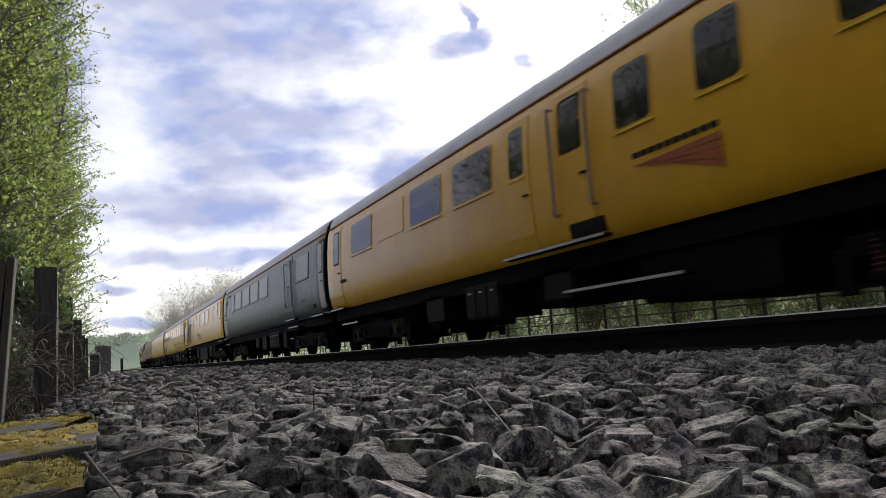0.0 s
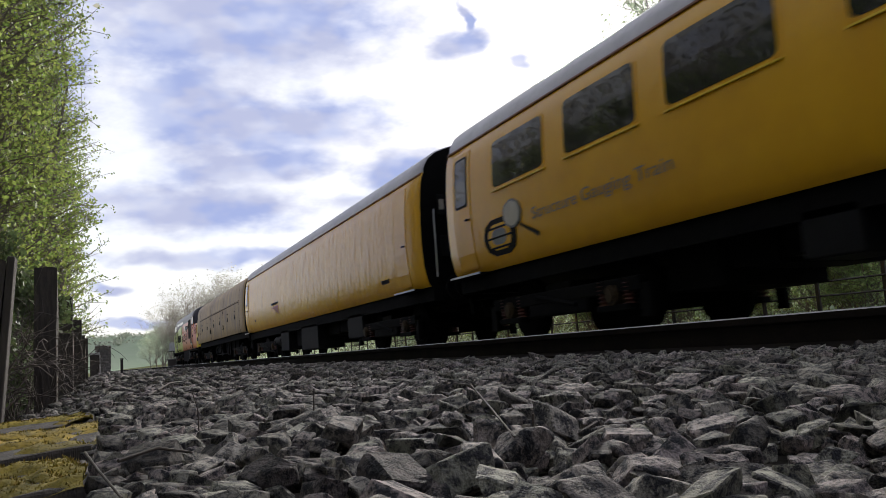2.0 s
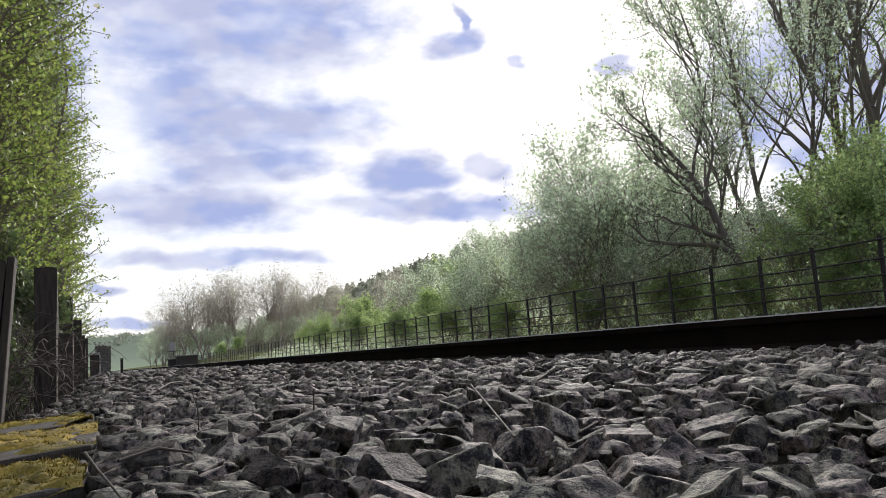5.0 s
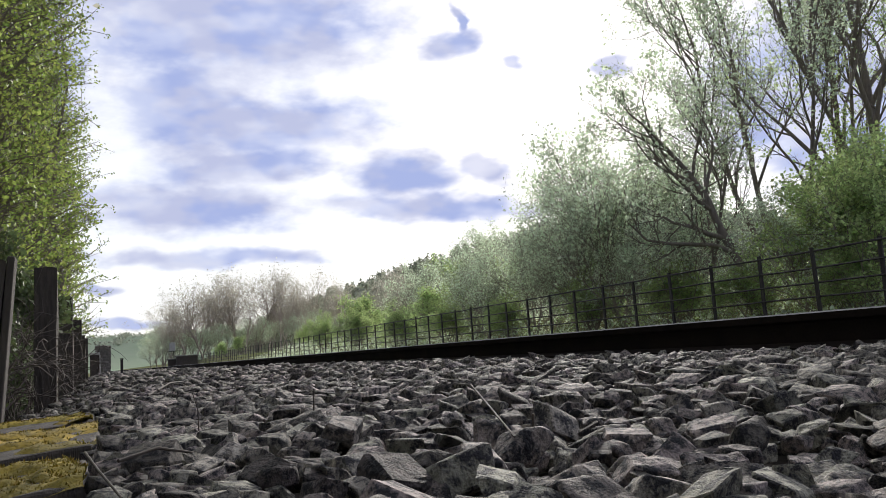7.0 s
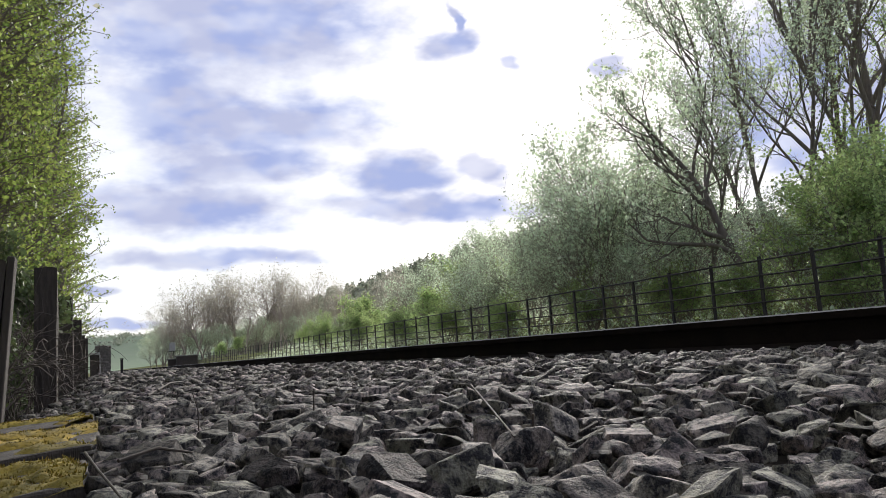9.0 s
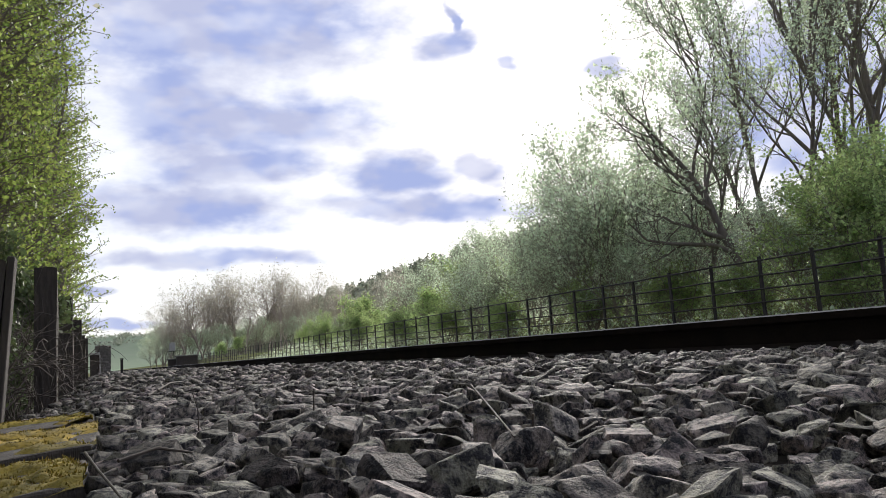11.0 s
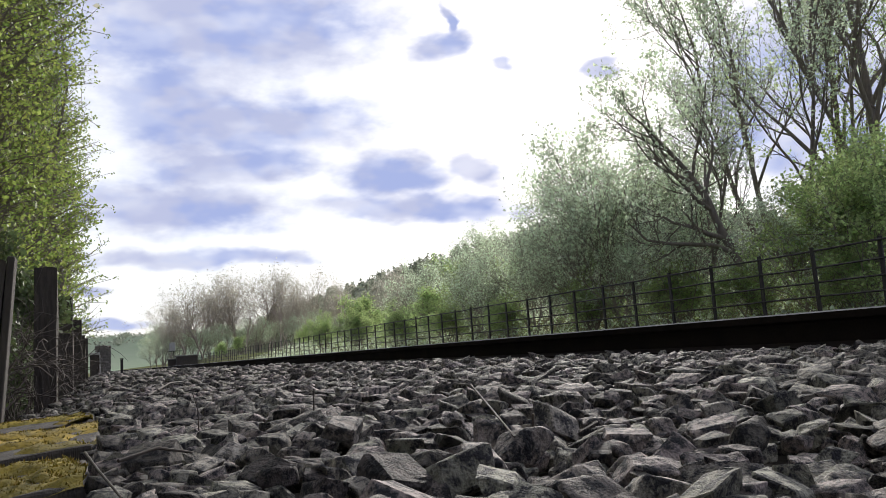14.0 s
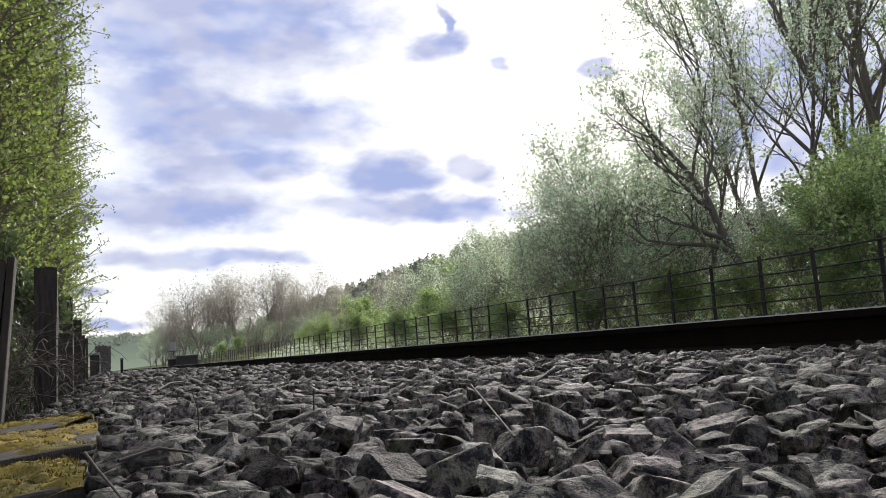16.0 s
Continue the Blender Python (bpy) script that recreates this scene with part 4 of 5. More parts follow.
def arrow_logo(root, prof, y_left, y_right, z0, z1):
    """A dark strip of small writing over a fan of red stripes."""
    bars(root, prof, y_left, y_right, z1 - 0.075, z1 - 0.01, 10, M_BLACK)
    n = 4
    for k in range(n):
        za, zb = z1 - 0.12 - (z1 - 0.12 - z0) * (k + 0.1) / n, z1 - 0.12 - (z1 - 0.12 - z0) * (k + 0.85) / n
        tip = z1 - 0.16
        vs = [(-(width_at(prof, z) + 0.016), y, z) for y, z in ((y_left, tip), (y_right, za), (y_right, zb), (y_left - 0.25 * (y_left - y_right), tip - 0.03))]
        mesh_ob("stripe", vs, [(0, 1, 2, 3)], M_RED, root)


KIT = {}


def shared(key, make, material, name, parent, m, label="", smooth=False):
    """One mesh used again for alike parts."""
    if key not in KIT:
        bm = make()
        me = bpy.data.meshes.new(name)
        bm.to_mesh(me)
        bm.free()
        me.materials.append(material)
        if smooth:
            me.shade_smooth()
        KIT[key] = me
    ob = new(name, KIT[key])
    ob.parent = parent
    ob.matrix_basis = m
    if label:
        ob["label"] = label
    return ob


def wheel_mesh(r):
    def make():
        bm = bmesh.new()
        cyl(bm, (-0.055, 0, 0), (0.055, 0, 0), r, n=32)
        cyl(bm, (0.055, 0, 0), (0.085, 0, 0), r + 0.028, n=32)
        cyl(bm, (-0.075, 0, 0), (-0.05, 0, 0), r * 0.82, r * 0.86, n=32)
        cyl(bm, (-0.16, 0, 0), (-0.05, 0, 0), 0.1, n=16)
        return bm
    return make


def coil_mesh():
    bm = bmesh.new()
    rings = []
    for k in range(25):
        rad = 0.068 + 0.02 * math.cos(k * math.pi / 2)
        rings.append([bm.verts.new((rad * math.cos(a * math.pi / 6), rad * math.sin(a * math.pi / 6), -0.15 + 0.0125 * k)) for a in range(12)])
    for k in range(24):
        for a in range(12):
            bm.faces.new((rings[k][a], rings[k][(a + 1) % 12], rings[k + 1][(a + 1) % 12], rings[k + 1][a]))
    return bm


def bogie(root, y, base, axles, r, half=1.08):
    """Bogie frame with its wheels, springs and axleboxes below it."""
    end = base * (axles - 1) / 2
    bm = bmesh.new()
    for s in (-1, 1):
        box(bm, s * half - 0.07, s * half + 0.07, -end - 0.55, end + 0.55, r + 0.02, r + 0.2, bevel=0.02)
        box(bm, s * half - 0.06, s * half + 0.06, -0.75, 0.75, r - 0.16, r + 0.05, bevel=0.03)
        for k in range(axles):
            c = -end + k * base
            box(bm, s * half - 0.09, s * half + 0.09, c - 0.33, c + 0.33, r - 0.2, r - 0.12, bevel=0.01)
        cyl(bm, (s * (half + 0.06), -0.5, r - 0.05), (s * (half + 0.06), 0.5, r + 0.14), 0.035, n=8)
        box(bm, s * half - 0.05, s * half + 0.03, -end - 0.68, -end - 0.5, r - 0.3, r + 0.1, bevel=0.01)
        box(bm, s * half - 0.05, s * half + 0.03, end + 0.5, end + 0.68, r - 0.3, r + 0.1, bevel=0.01)
    box(bm, -half, half, -0.3, 0.3, r + 0.05, r + 0.3)
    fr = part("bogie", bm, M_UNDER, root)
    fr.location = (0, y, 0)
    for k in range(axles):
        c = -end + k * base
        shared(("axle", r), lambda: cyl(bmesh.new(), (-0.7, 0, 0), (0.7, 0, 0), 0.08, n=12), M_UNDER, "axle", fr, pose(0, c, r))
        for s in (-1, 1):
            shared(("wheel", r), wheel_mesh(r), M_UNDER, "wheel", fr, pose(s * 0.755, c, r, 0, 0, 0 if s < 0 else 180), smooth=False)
            shared("axlebox", lambda: cyl(cyl(bmesh.new(), (-0.1, 0, 0), (0.1, 0, 0), 0.13, n=16), (-0.125, 0, 0), (-0.1, 0, 0), 0.085, n=12), M_AXLE, "axlebox", fr, pose(s * half, c, r, 0, 0, 0 if s < 0 else 180), "dirty ochre axlebox cover")
            for d in (-0.26, 0.26):
                shared("coil", coil_mesh, M_SPRING, "spring", fr, pose(s * half, c + d, r + 0.03), "rusty red coil spring")
    return fr


def step_board(root, y0, y1, z, x=-1.42, depth=0.2):
    part("step_board", boxes((x, x + depth, y0, y1, z - 0.035, z), bevel=0.008), M_UNDER, root)
    part("step_edge", boxes((x - 0.012, x - 0.001, y0, y1, z - 0.03, z + 0.004)), M_SILVER, root, "worn pale step edge")


def buffers(root, y, out):
    for s in (-1, 1):
        bm = bmesh.new()
        cyl(bm, (s * 0.87, y, 1.06), (s * 0.87, y + out * 0.4, 1.06), 0.1, 0.085, n=14)
        cyl(bm, (s * 0.87, y + out * 0.4, 1.06), (s * 0.87, y + out * 0.45, 1.06), 0.25, n=20)
        part("buffer", bm, M_UNDER, root)


def coach(label, length, prof, paint, y0=0.25, y1=None, stripe=None, roof=None, gutter=True, seed=0, gangway=True):
    root = thing("railway_carriage" if prof is not VAN else "railway_van", label, "railway carriage", FAR_X, 0, RAIL_Z, group="carriages of the test train")
    y1 = y1 or length - 0.25
    ys = list(np.linspace(y0 + 0.02, y1 - 0.02, 24))
    rg = ring(prof)
    small = [(x * 0.985, 1.05 + (z - 1.05) * 0.994) for x, z in rg]
    vs, fs, caps = loft([(y0, small)] + [(y, rg) for y in ys] + [(y1, small)])
    eave = 3.24 if prof is VAN else 3.32
    pick_faces("body_side", vs, fs, lambda c: c.z < (3.14 if stripe else eave) and abs(c.x) > 0.3, paint, root)
    if stripe:
        pick_faces("stripe", vs, fs, lambda c: 3.14 <= c.z < eave, stripe, root, "pale stripe below the roof")
    pick_faces("roof", vs, fs, lambda c: c.z >= eave, roof or M_ROOF, root, "grey curved roof")
    pick_faces("floor", vs, fs, lambda c: c.z < 1.2 and abs(c.x) <= 0.3, M_UNDER, root)
    for c, y in ((caps[0], y0), (caps[1], y1)):
        pick_faces("end_wall", vs, [c], lambda q: True, M_UNDER, root, smooth=False)
    if gutter:
        for s in (-1, 1):
            x = s * (width_at(prof, 3.31) + 0.012)
            part("gutter", boxes((x - 0.018, x + 0.018, y0 + 0.03, y1 - 0.03, 3.295, 3.325), bevel=0.006), M_GUTTER, root)
    # dark boxes added at random to fill the under-floor gap; solebar, gangways, buffers
    r = random.Random(len(label))
    y = y0 + 5.2
    while y < y1 - 5.6:
        w = r.uniform(0.5, 1.3)
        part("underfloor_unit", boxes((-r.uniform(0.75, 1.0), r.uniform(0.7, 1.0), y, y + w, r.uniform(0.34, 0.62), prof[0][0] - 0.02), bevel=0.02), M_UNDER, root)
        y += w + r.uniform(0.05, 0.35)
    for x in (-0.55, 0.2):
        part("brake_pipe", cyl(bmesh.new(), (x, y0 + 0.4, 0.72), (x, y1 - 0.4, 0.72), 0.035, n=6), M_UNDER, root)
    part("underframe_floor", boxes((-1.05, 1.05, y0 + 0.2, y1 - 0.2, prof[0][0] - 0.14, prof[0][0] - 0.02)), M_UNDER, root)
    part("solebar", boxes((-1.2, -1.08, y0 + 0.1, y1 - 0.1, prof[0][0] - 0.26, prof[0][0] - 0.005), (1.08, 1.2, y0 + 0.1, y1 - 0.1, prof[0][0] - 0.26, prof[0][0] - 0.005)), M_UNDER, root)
    for y, o in ((y0, -1), (y1, 1)):
        if gangway:
            bm = bmesh.new()
            for k in range(5):
                box(bm, -0.52, 0.52, min(y + o * 0.06 * k, y + o * (0.06 * k + 0.035)), max(y + o * 0.06 * k, y + o * (0.06 * k + 0.035)), 1.1, 3.2)
            box(bm, -0.46, 0.46, min(y, y + o * 0.28), max(y, y + o * 0.28), 1.15, 3.12)
            part("gangway", bm, M_UNDER, root, "black rubber gangway bellows")
        buffers(root, y, o)
        part("headstock", boxes((-1.2, 1.2, min(y + o * 0.02, y - o * 0.15), max(y + o * 0.02, y - o * 0.15), 0.85, 1.12), bevel=0.01), M_UNDER, root)
        for ex, ew, ez, eh in ((-0.94, 0.16, 2.5, 0.4), (-0.91, 0.18, 1.7, 0.4), (0.9, 0.2, 1.7, 0.6)):
            part("end_box", boxes((ex - ew / 2, ex + ew / 2, min(y, y + o * 0.05), max(y, y + o * 0.05), ez, ez + eh), bevel=0.015), M_BOXGREY, root)
        part("end_label", boxes((-0.99, -0.89, min(y + o * 0.051, y + o * 0.056), max(y + o * 0.051, y + o * 0.056), 2.6, 2.8)), M_CREAM, root, "small white label plate")
        part("jumper_cable", cyl(cyl(cyl(bmesh.new(), (-0.7, y, 2.1), (-0.72, y + o * 0.16, 1.75), 0.03, n=8), (-0.72, y + o * 0.16, 1.75), (-0.74, y + o * 0.2, 1.35), 0.03, n=8), (-0.74, y + o * 0.2, 1.35), (-0.66, y + o * 0.1, 1.1), 0.03, n=8), M_UNDER, root)
        part("end_rail", cyl(bmesh.new(), (-1.12, y + o * 0.06, 1.3), (-1.12, y + o * 0.06, 2.6), 0.018, n=8), M_SILVER, root)
        part("brake_hose", cyl(cyl(bmesh.new(), (-0.45, y, 0.95), (-0.5, y + o * 0.2, 0.55), 0.03, n=6), (-0.3, y, 0.95), (-0.2, y + o * 0.22, 0.5), 0.03, n=6), M_UNDER, root)
    return root


def gear(root, items):
    """Equipment boxes slung below the floor."""
    for name, x0, x1, y0, y1, z0, z1 in items:
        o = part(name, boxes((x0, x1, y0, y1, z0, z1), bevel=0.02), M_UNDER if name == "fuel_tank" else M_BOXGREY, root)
        n = max(1, round((y1 - y0) / 0.45)) if name == "battery_box" else 0
        for k in range(n):
            a, b = y0 + (y1 - y0) * k / n + 0.03, y0 + (y1 - y0) * (k + 1) / n - 0.03
            lid = part("lid", boxes((x0 - 0.018, x0 - 0.002, a, b, z0 + 0.05, z1 - 0.05), bevel=0.004), M_BOXGREY, o)
            part("latch", boxes((x0 - 0.035, x0 - 0.0185, (a + b) / 2 - 0.04, (a + b) / 2 + 0.04, z1 - 0.14, z1 - 0.11)), M_SILVER, o)


ENDS = [-0.51, 19.93, 39.18, 59.0, 79.3, 99.9, 118.0]
TRAIN = []


def carriage_with_brake_door():
    c = coach("grimy yellow test carriage with dark windows and red logo", 20.4, COACH, M_YELLOW)
    for a, b in ((16.45, 17.95), (12.6, 14.05), (10.65, 12.05), (6.87, 7.5), (5.55, 6.15), (3.0, 4.5)):
        window(c, COACH, a, b)
    panel("plated_window", c, COACH, 14.45, 16.0, 2.34, 3.06, M_YELLOW, 0.012, 0.07, "plated-over window in body yellow")
    window(c, COACH, 9.66, 10.06, rad=0.06)
    panel("window_frame", c, COACH, 8.2, 8.72, 2.34, 3.08, M_BLACK, 0.012, 0.05)
    panel("window_pane", c, COACH, 8.26, 8.66, 2.38, 3.04, M_GLASS, 0.018, 0.05)
    door(c, COACH, 8.08, 8.82, paint=M_YELLOW, pane=False)
    door(c, COACH, 9.5, 10.25, paint=M_YELLOW, pane=False)
    door(c, COACH, 18.9, 19.6, paint=M_YELLOW)
    for y in (8.86, 8.02):
        handrail(c, COACH, y, 1.58, 3.02, M_TAN)
    # flat black panel paints the shade inside the step recess
    panel("step_recess", c, COACH, 7.94, 8.68, 1.235, 1.42, M_BLACK, 0.022, 0.02)
    arrow_logo(c, COACH, 7.25, 5.9, 1.5, 2.0)
    bars(c, COACH, 19.0, 18.5, 1.75, 1.83, 5, M_BLACK, "vehicle_marking")
    for a, b, z in ((7.9, 10.4, 1.2), (6.6, 8.86, 0.58), (18.8, 19.9, 1.13), (17.7, 18.9, 0.72)):
        step_board(c, a, b, z)
    gear(c, [("battery_box", -1.22, -0.5, 11.0, 12.2, 0.38, 0.95), ("equipment_box", -1.2, -0.4, 13.2, 14.0, 0.45, 0.95), ("equipment_box", -1.2, -0.4, 9.0, 9.7, 0.5, 0.95), ("fuel_tank", -1.15, 1.1, 5.6, 7.6, 0.3, 0.9)])
    bogie(c, 3.1, 2.6, 2, 0.457)
    bogie(c, 17.1, 2.6, 2, 0.457)
    return c


def carriage_navy():
    c = coach("dark navy carriage with cream stripe and dented sides", 19.2, COACH, M_NAVY, stripe=M_TAN, y0=0.1)
    for a, b in ((13.68, 15.15), (11.66, 13.14), (9.72, 11.22), (7.8, 9.27), (1.8, 3.3)):
        window(c, COACH, a, b, 2.32, 3.02, M_FILM, M_NAVY)
    window(c, COACH, 15.65, 16.2, 2.30, 3.02, M_FILM, M_NAVY)
    door(c, COACH, 3.92, 4.7, paint=M_NAVY, glass=M_FILM)
    for y in (4.76, 3.86):
        handrail(c, COACH, y, 1.62, 3.03, M_SILVER)
    door(c, COACH, 17.95, 18.75, 1.1, 3.1, paint=M_CREAM, glass=M_FILM)
    door(c, COACH, 0.16, 0.66, 1.1, 3.1, paint=M_CREAM, glass=M_FILM)
    panel("lamp_bracket", c, COACH, 17.72, 17.86, 2.72, 2.9, M_BLACK, 0.03, 0.02)
    louvre(c, COACH, 16.9, 17.4, 3.02, 3.14, 4, M_CREAM)
    bars(c, COACH, 2.9, 2.45, 1.62, 1.7, 5, M_GREYDECAL, "vehicle_marking")
    panel("wall_plate", c, COACH, 1.2, 1.5, 1.35, 1.47, M_BLACK, 0.01, 0.02)
    for a, b, z in ((3.7, 4.9, 1.2), (3.3, 4.5, 0.95), (17.8, 18.9, 1.12), (17.0, 18.3, 0.84), (0.3, 1.5, 1.12), (3.9, 4.3, 0.6)):
        step_board(c, a, b, z)
    gear(c, [("battery_box", -1.22, -0.45, 7.0, 8.6, 0.4, 0.95), ("equipment_box", -1.2, -0.5, 9.4, 10.2, 0.38, 0.92), ("equipment_box", -1.2, -0.5, 10.9, 11.6, 0.5, 0.92), ("equipment_box", -1.2, -0.5, 5.9, 6.4, 0.35, 0.92)])
    bogie(c, 3.0, 2.6, 2, 0.457)
    bogie(c, 16.0, 2.6, 2, 0.457)
    return c


def carriage_generator():
    c = coach("flat-sided yellow generator carriage with black louvred grille", 19.8, SLAB, M_YELLOW, y0=0.25, y1=19.55)
    for a, b in ((5.9, 6.93), (7.72, 8.86)):
        window(c, SLAB, a, b, 2.40, 3.05)
    for a, b in ((2.1, 2.66), (3.86, 4.28), (10.3, 10.72), (12.1, 12.5), (13.66, 14.08)):
        window(c, SLAB, a, b, 2.40, 3.09, rad=0.06)
    door(c, SLAB, 0.72, 1.4, 1.32, 3.18, paint=M_YELLOW)
    door(c, SLAB, 15.4, 16.1, 1.32, 3.18, paint=M_YELLOW)
    for y in (15.5, 14.8):
        handrail(c, SLAB, y, 1.5, 2.75, M_GREYDECAL)
    louvre(c, SLAB, 16.64, 18.06, 1.40, 3.24, 22, M_YELLOW)
    louvre(c, SLAB, 18.88, 19.4, 2.72, 3.22, 7, M_YELLOW)
    panel("filler_cap", c, SLAB, 16.4, 16.55, 1.62, 1.78, M_RED, 0.02, 0.06)
    bars(c, SLAB, 19.08, 18.55, 1.38, 1.46, 5, M_BLACK, "vehicle_marking")
    arrow_logo(c, SLAB, 11.25, 9.9, 1.44, 1.88)
    part("bottom_trim", boxes((-1.365, -1.347, 0.44, 19.53, 1.272, 1.30)), M_NOSE, c, "bright yellow bottom edge")
    for a, b, z in ((0.4, 1.6, 1.12), (0.5, 1.5, 0.7), (15.2, 16.4, 1.12), (15.4, 16.2, 0.85), (15.4, 16.2, 0.6)):
        step_board(c, a, b, z)
    # jumper cables and end fittings on the leading end
    for x, z in ((-1.0, 2.7), (-0.9, 2.2), (-0.75, 1.7), (-1.05, 1.5)):
        part("end_fitting", boxes((x - 0.12, x + 0.12, 0.12, 0.245, z - 0.16, z + 0.16), bevel=0.02), M_GREYDECAL, c, "grey box on the carriage end")
    gear(c, [("generator_raft", -1.22, 0.4, 8.0, 11.6, 0.28, 1.0), ("battery_box", -1.22, -0.45, 12.2, 13.2, 0.4, 1.0), ("equipment_box", -1.2, -0.5, 6.2, 7.2, 0.42, 1.0), ("fuel_tank", -1.2, 0.6, 4.6, 5.8, 0.36, 1.0)])
    bogie(c, 3.2, 2.6, 2, 0.457)
    bogie(c, 16.8, 2.6, 2, 0.457)
    return c


def carriage_gauging():
    c = coach("yellow carriage with dark windows and painted slogans", 20.3, COACH, M_YELLOW)
    for a, b in ((16.82, 18.28), (14.82, 16.27), (12.82, 14.3), (10.62, 12.1), (8.66, 10.16), (6.68, 8.19), (4.68, 6.2), (2.93, 4.3)):
        window(c, COACH, a, b)
    window(c, COACH, 1.93, 2.52, 2.3, 2.96, M_PALEPANE)
    door(c, COACH, 0.9, 1.55, paint=M_YELLOW)
    door(c, COACH, 19.1, 19.75, paint=M_YELLOW)
    louvre(c, COACH, 1.9, 2.4, 3.04, 3.16, 4, M_YELLOW)
    panel("lamp_bracket", c, COACH, 1.62, 1.75, 2.75, 2.95, M_BLACK, 0.03, 0.02)
    lettering(c, COACH, "Improving", 4.95, 3.45, 1.72, 0.21, M_BLACK)
    lettering(c, COACH, "Your", 4.42, 3.84, 1.38, 0.21, M_BLACK)
    lettering(c, COACH, "Railway", 3.72, 2.58, 1.38, 0.21, M_BLACK)
    lettering(c, COACH, "Structure", 17.2, 16.1, 1.66, 0.17, M_GREYDECAL)
    lettering(c, COACH, "Gauging", 16.0, 15.02, 1.66, 0.17, M_GREYDECAL)
    lettering(c, COACH, "Train", 14.92, 14.3, 1.66, 0.17, M_GREYDECAL)
    bars(c, COACH, 1.75, 1.2, 1.62, 1.7, 6, M_BLACK, "vehicle_marking")
    arrow_logo(c, COACH, 8.25, 6.9, 1.36, 1.82)
    # emblem of a magnifying glass over a wheel
    panel("emblem_rim", c, COACH, 17.72, 18.72, 1.3, 1.86, M_BLACK, 0.012, 0.28)
    panel("emblem_disc", c, COACH, 17.86, 18.58, 1.38, 1.78, M_YELLOW, 0.016, 0.2)
    panel("emblem_hub", c, COACH, 18.0, 18.44, 1.46, 1.7, M_GREYDECAL, 0.020, 0.12)
    for z in (1.42, 1.57, 1.72):
        panel("emblem_spoke", c, COACH, 17.8, 18.64, z - 0.015, z + 0.015, M_BLACK, 0.023, 0.01)
    panel("emblem_lens_rim", c, COACH, 17.5, 18.02, 1.64, 2.06, M_GREYDECAL, 0.026, 0.21)
    panel("emblem_lens", c, COACH, 17.54, 17.98, 1.67, 2.03, M_CREAM, 0.030, 0.18)
    vs_ = [(-(width_at(COACH, z) + 0.028), y, z) for y, z in ((17.6, 1.70), (17.55, 1.64), (17.1, 1.40), (17.06, 1.46))]
    mesh_ob("emblem_handle", vs_, [(0, 1, 2, 3)], M_BLACK, c)
    for a, b, z in ((0.3, 1.6, 1.12), (0.5, 1.5, 0.72), (18.9, 20.0, 1.12)):
        step_board(c, a, b, z)
    gear(c, [("battery_box", -1.22, -0.45, 6.6, 8.9, 0.36, 0.95), ("equipment_box", -1.2, -0.5, 5.4, 6.3, 0.38, 0.95), ("equipment_box", -1.2, -0.5, 10.6, 11.4, 0.4, 0.95), ("equipment_box", -1.2, -0.5, 12.4, 13.0, 0.5, 0.95)])
    bogie(c, 3.1, 2.6, 2, 0.457)
    bogie(c, 17.2, 2.6, 2, 0.457)
    return c


def carriage_plain():
    c = coach("windowless yellow carriage with rippled, dented side panels", 20.6, COACH, M_YELLOWRIPPLE, y0=1.0, y1=20.5)
    door(c, COACH, 1.75, 2.35, paint=M_YELLOW, pane=False)
    door(c, COACH, 19.75, 20.35, paint=M_YELLOW)
    arrow_logo(c, COACH, 15.05, 13.95, 1.5, 1.95)
    bars(c, COACH, 3.4, 2.9, 1.4, 1.48, 5, M_BLACK, "vehicle_marking")
    panel("rivet_cover", c, COACH, 18.3, 18.38, 1.5, 1.58, M_BLACK, 0.01, 0.03)
    for a, b, z in ((1.4, 2.5, 1.12), (19.6, 20.6, 1.12)):
        step_board(c, a, b, z)
    gear(c, [("equipment_box", -1.2, -0.4, 9.6, 11.6, 0.2, 0.95), ("equipment_box", -1.2, -0.4, 13.4, 14.6, 0.25, 0.95), ("equipment_box", -1.2, -0.4, 5.4, 6.6, 0.35, 0.95)])
    part("air_reservoir", cyl(bmesh.new(), (-0.95, 15.0, 0.62), (-0.95, 16.1, 0.62), 0.2, n=20), M_BOXGREY, c, "dark cylindrical air reservoir")
    bogie(c, 4.0, 2.6, 2, 0.457)
    bogie(c, 17.6, 2.6, 2, 0.457)
    return c


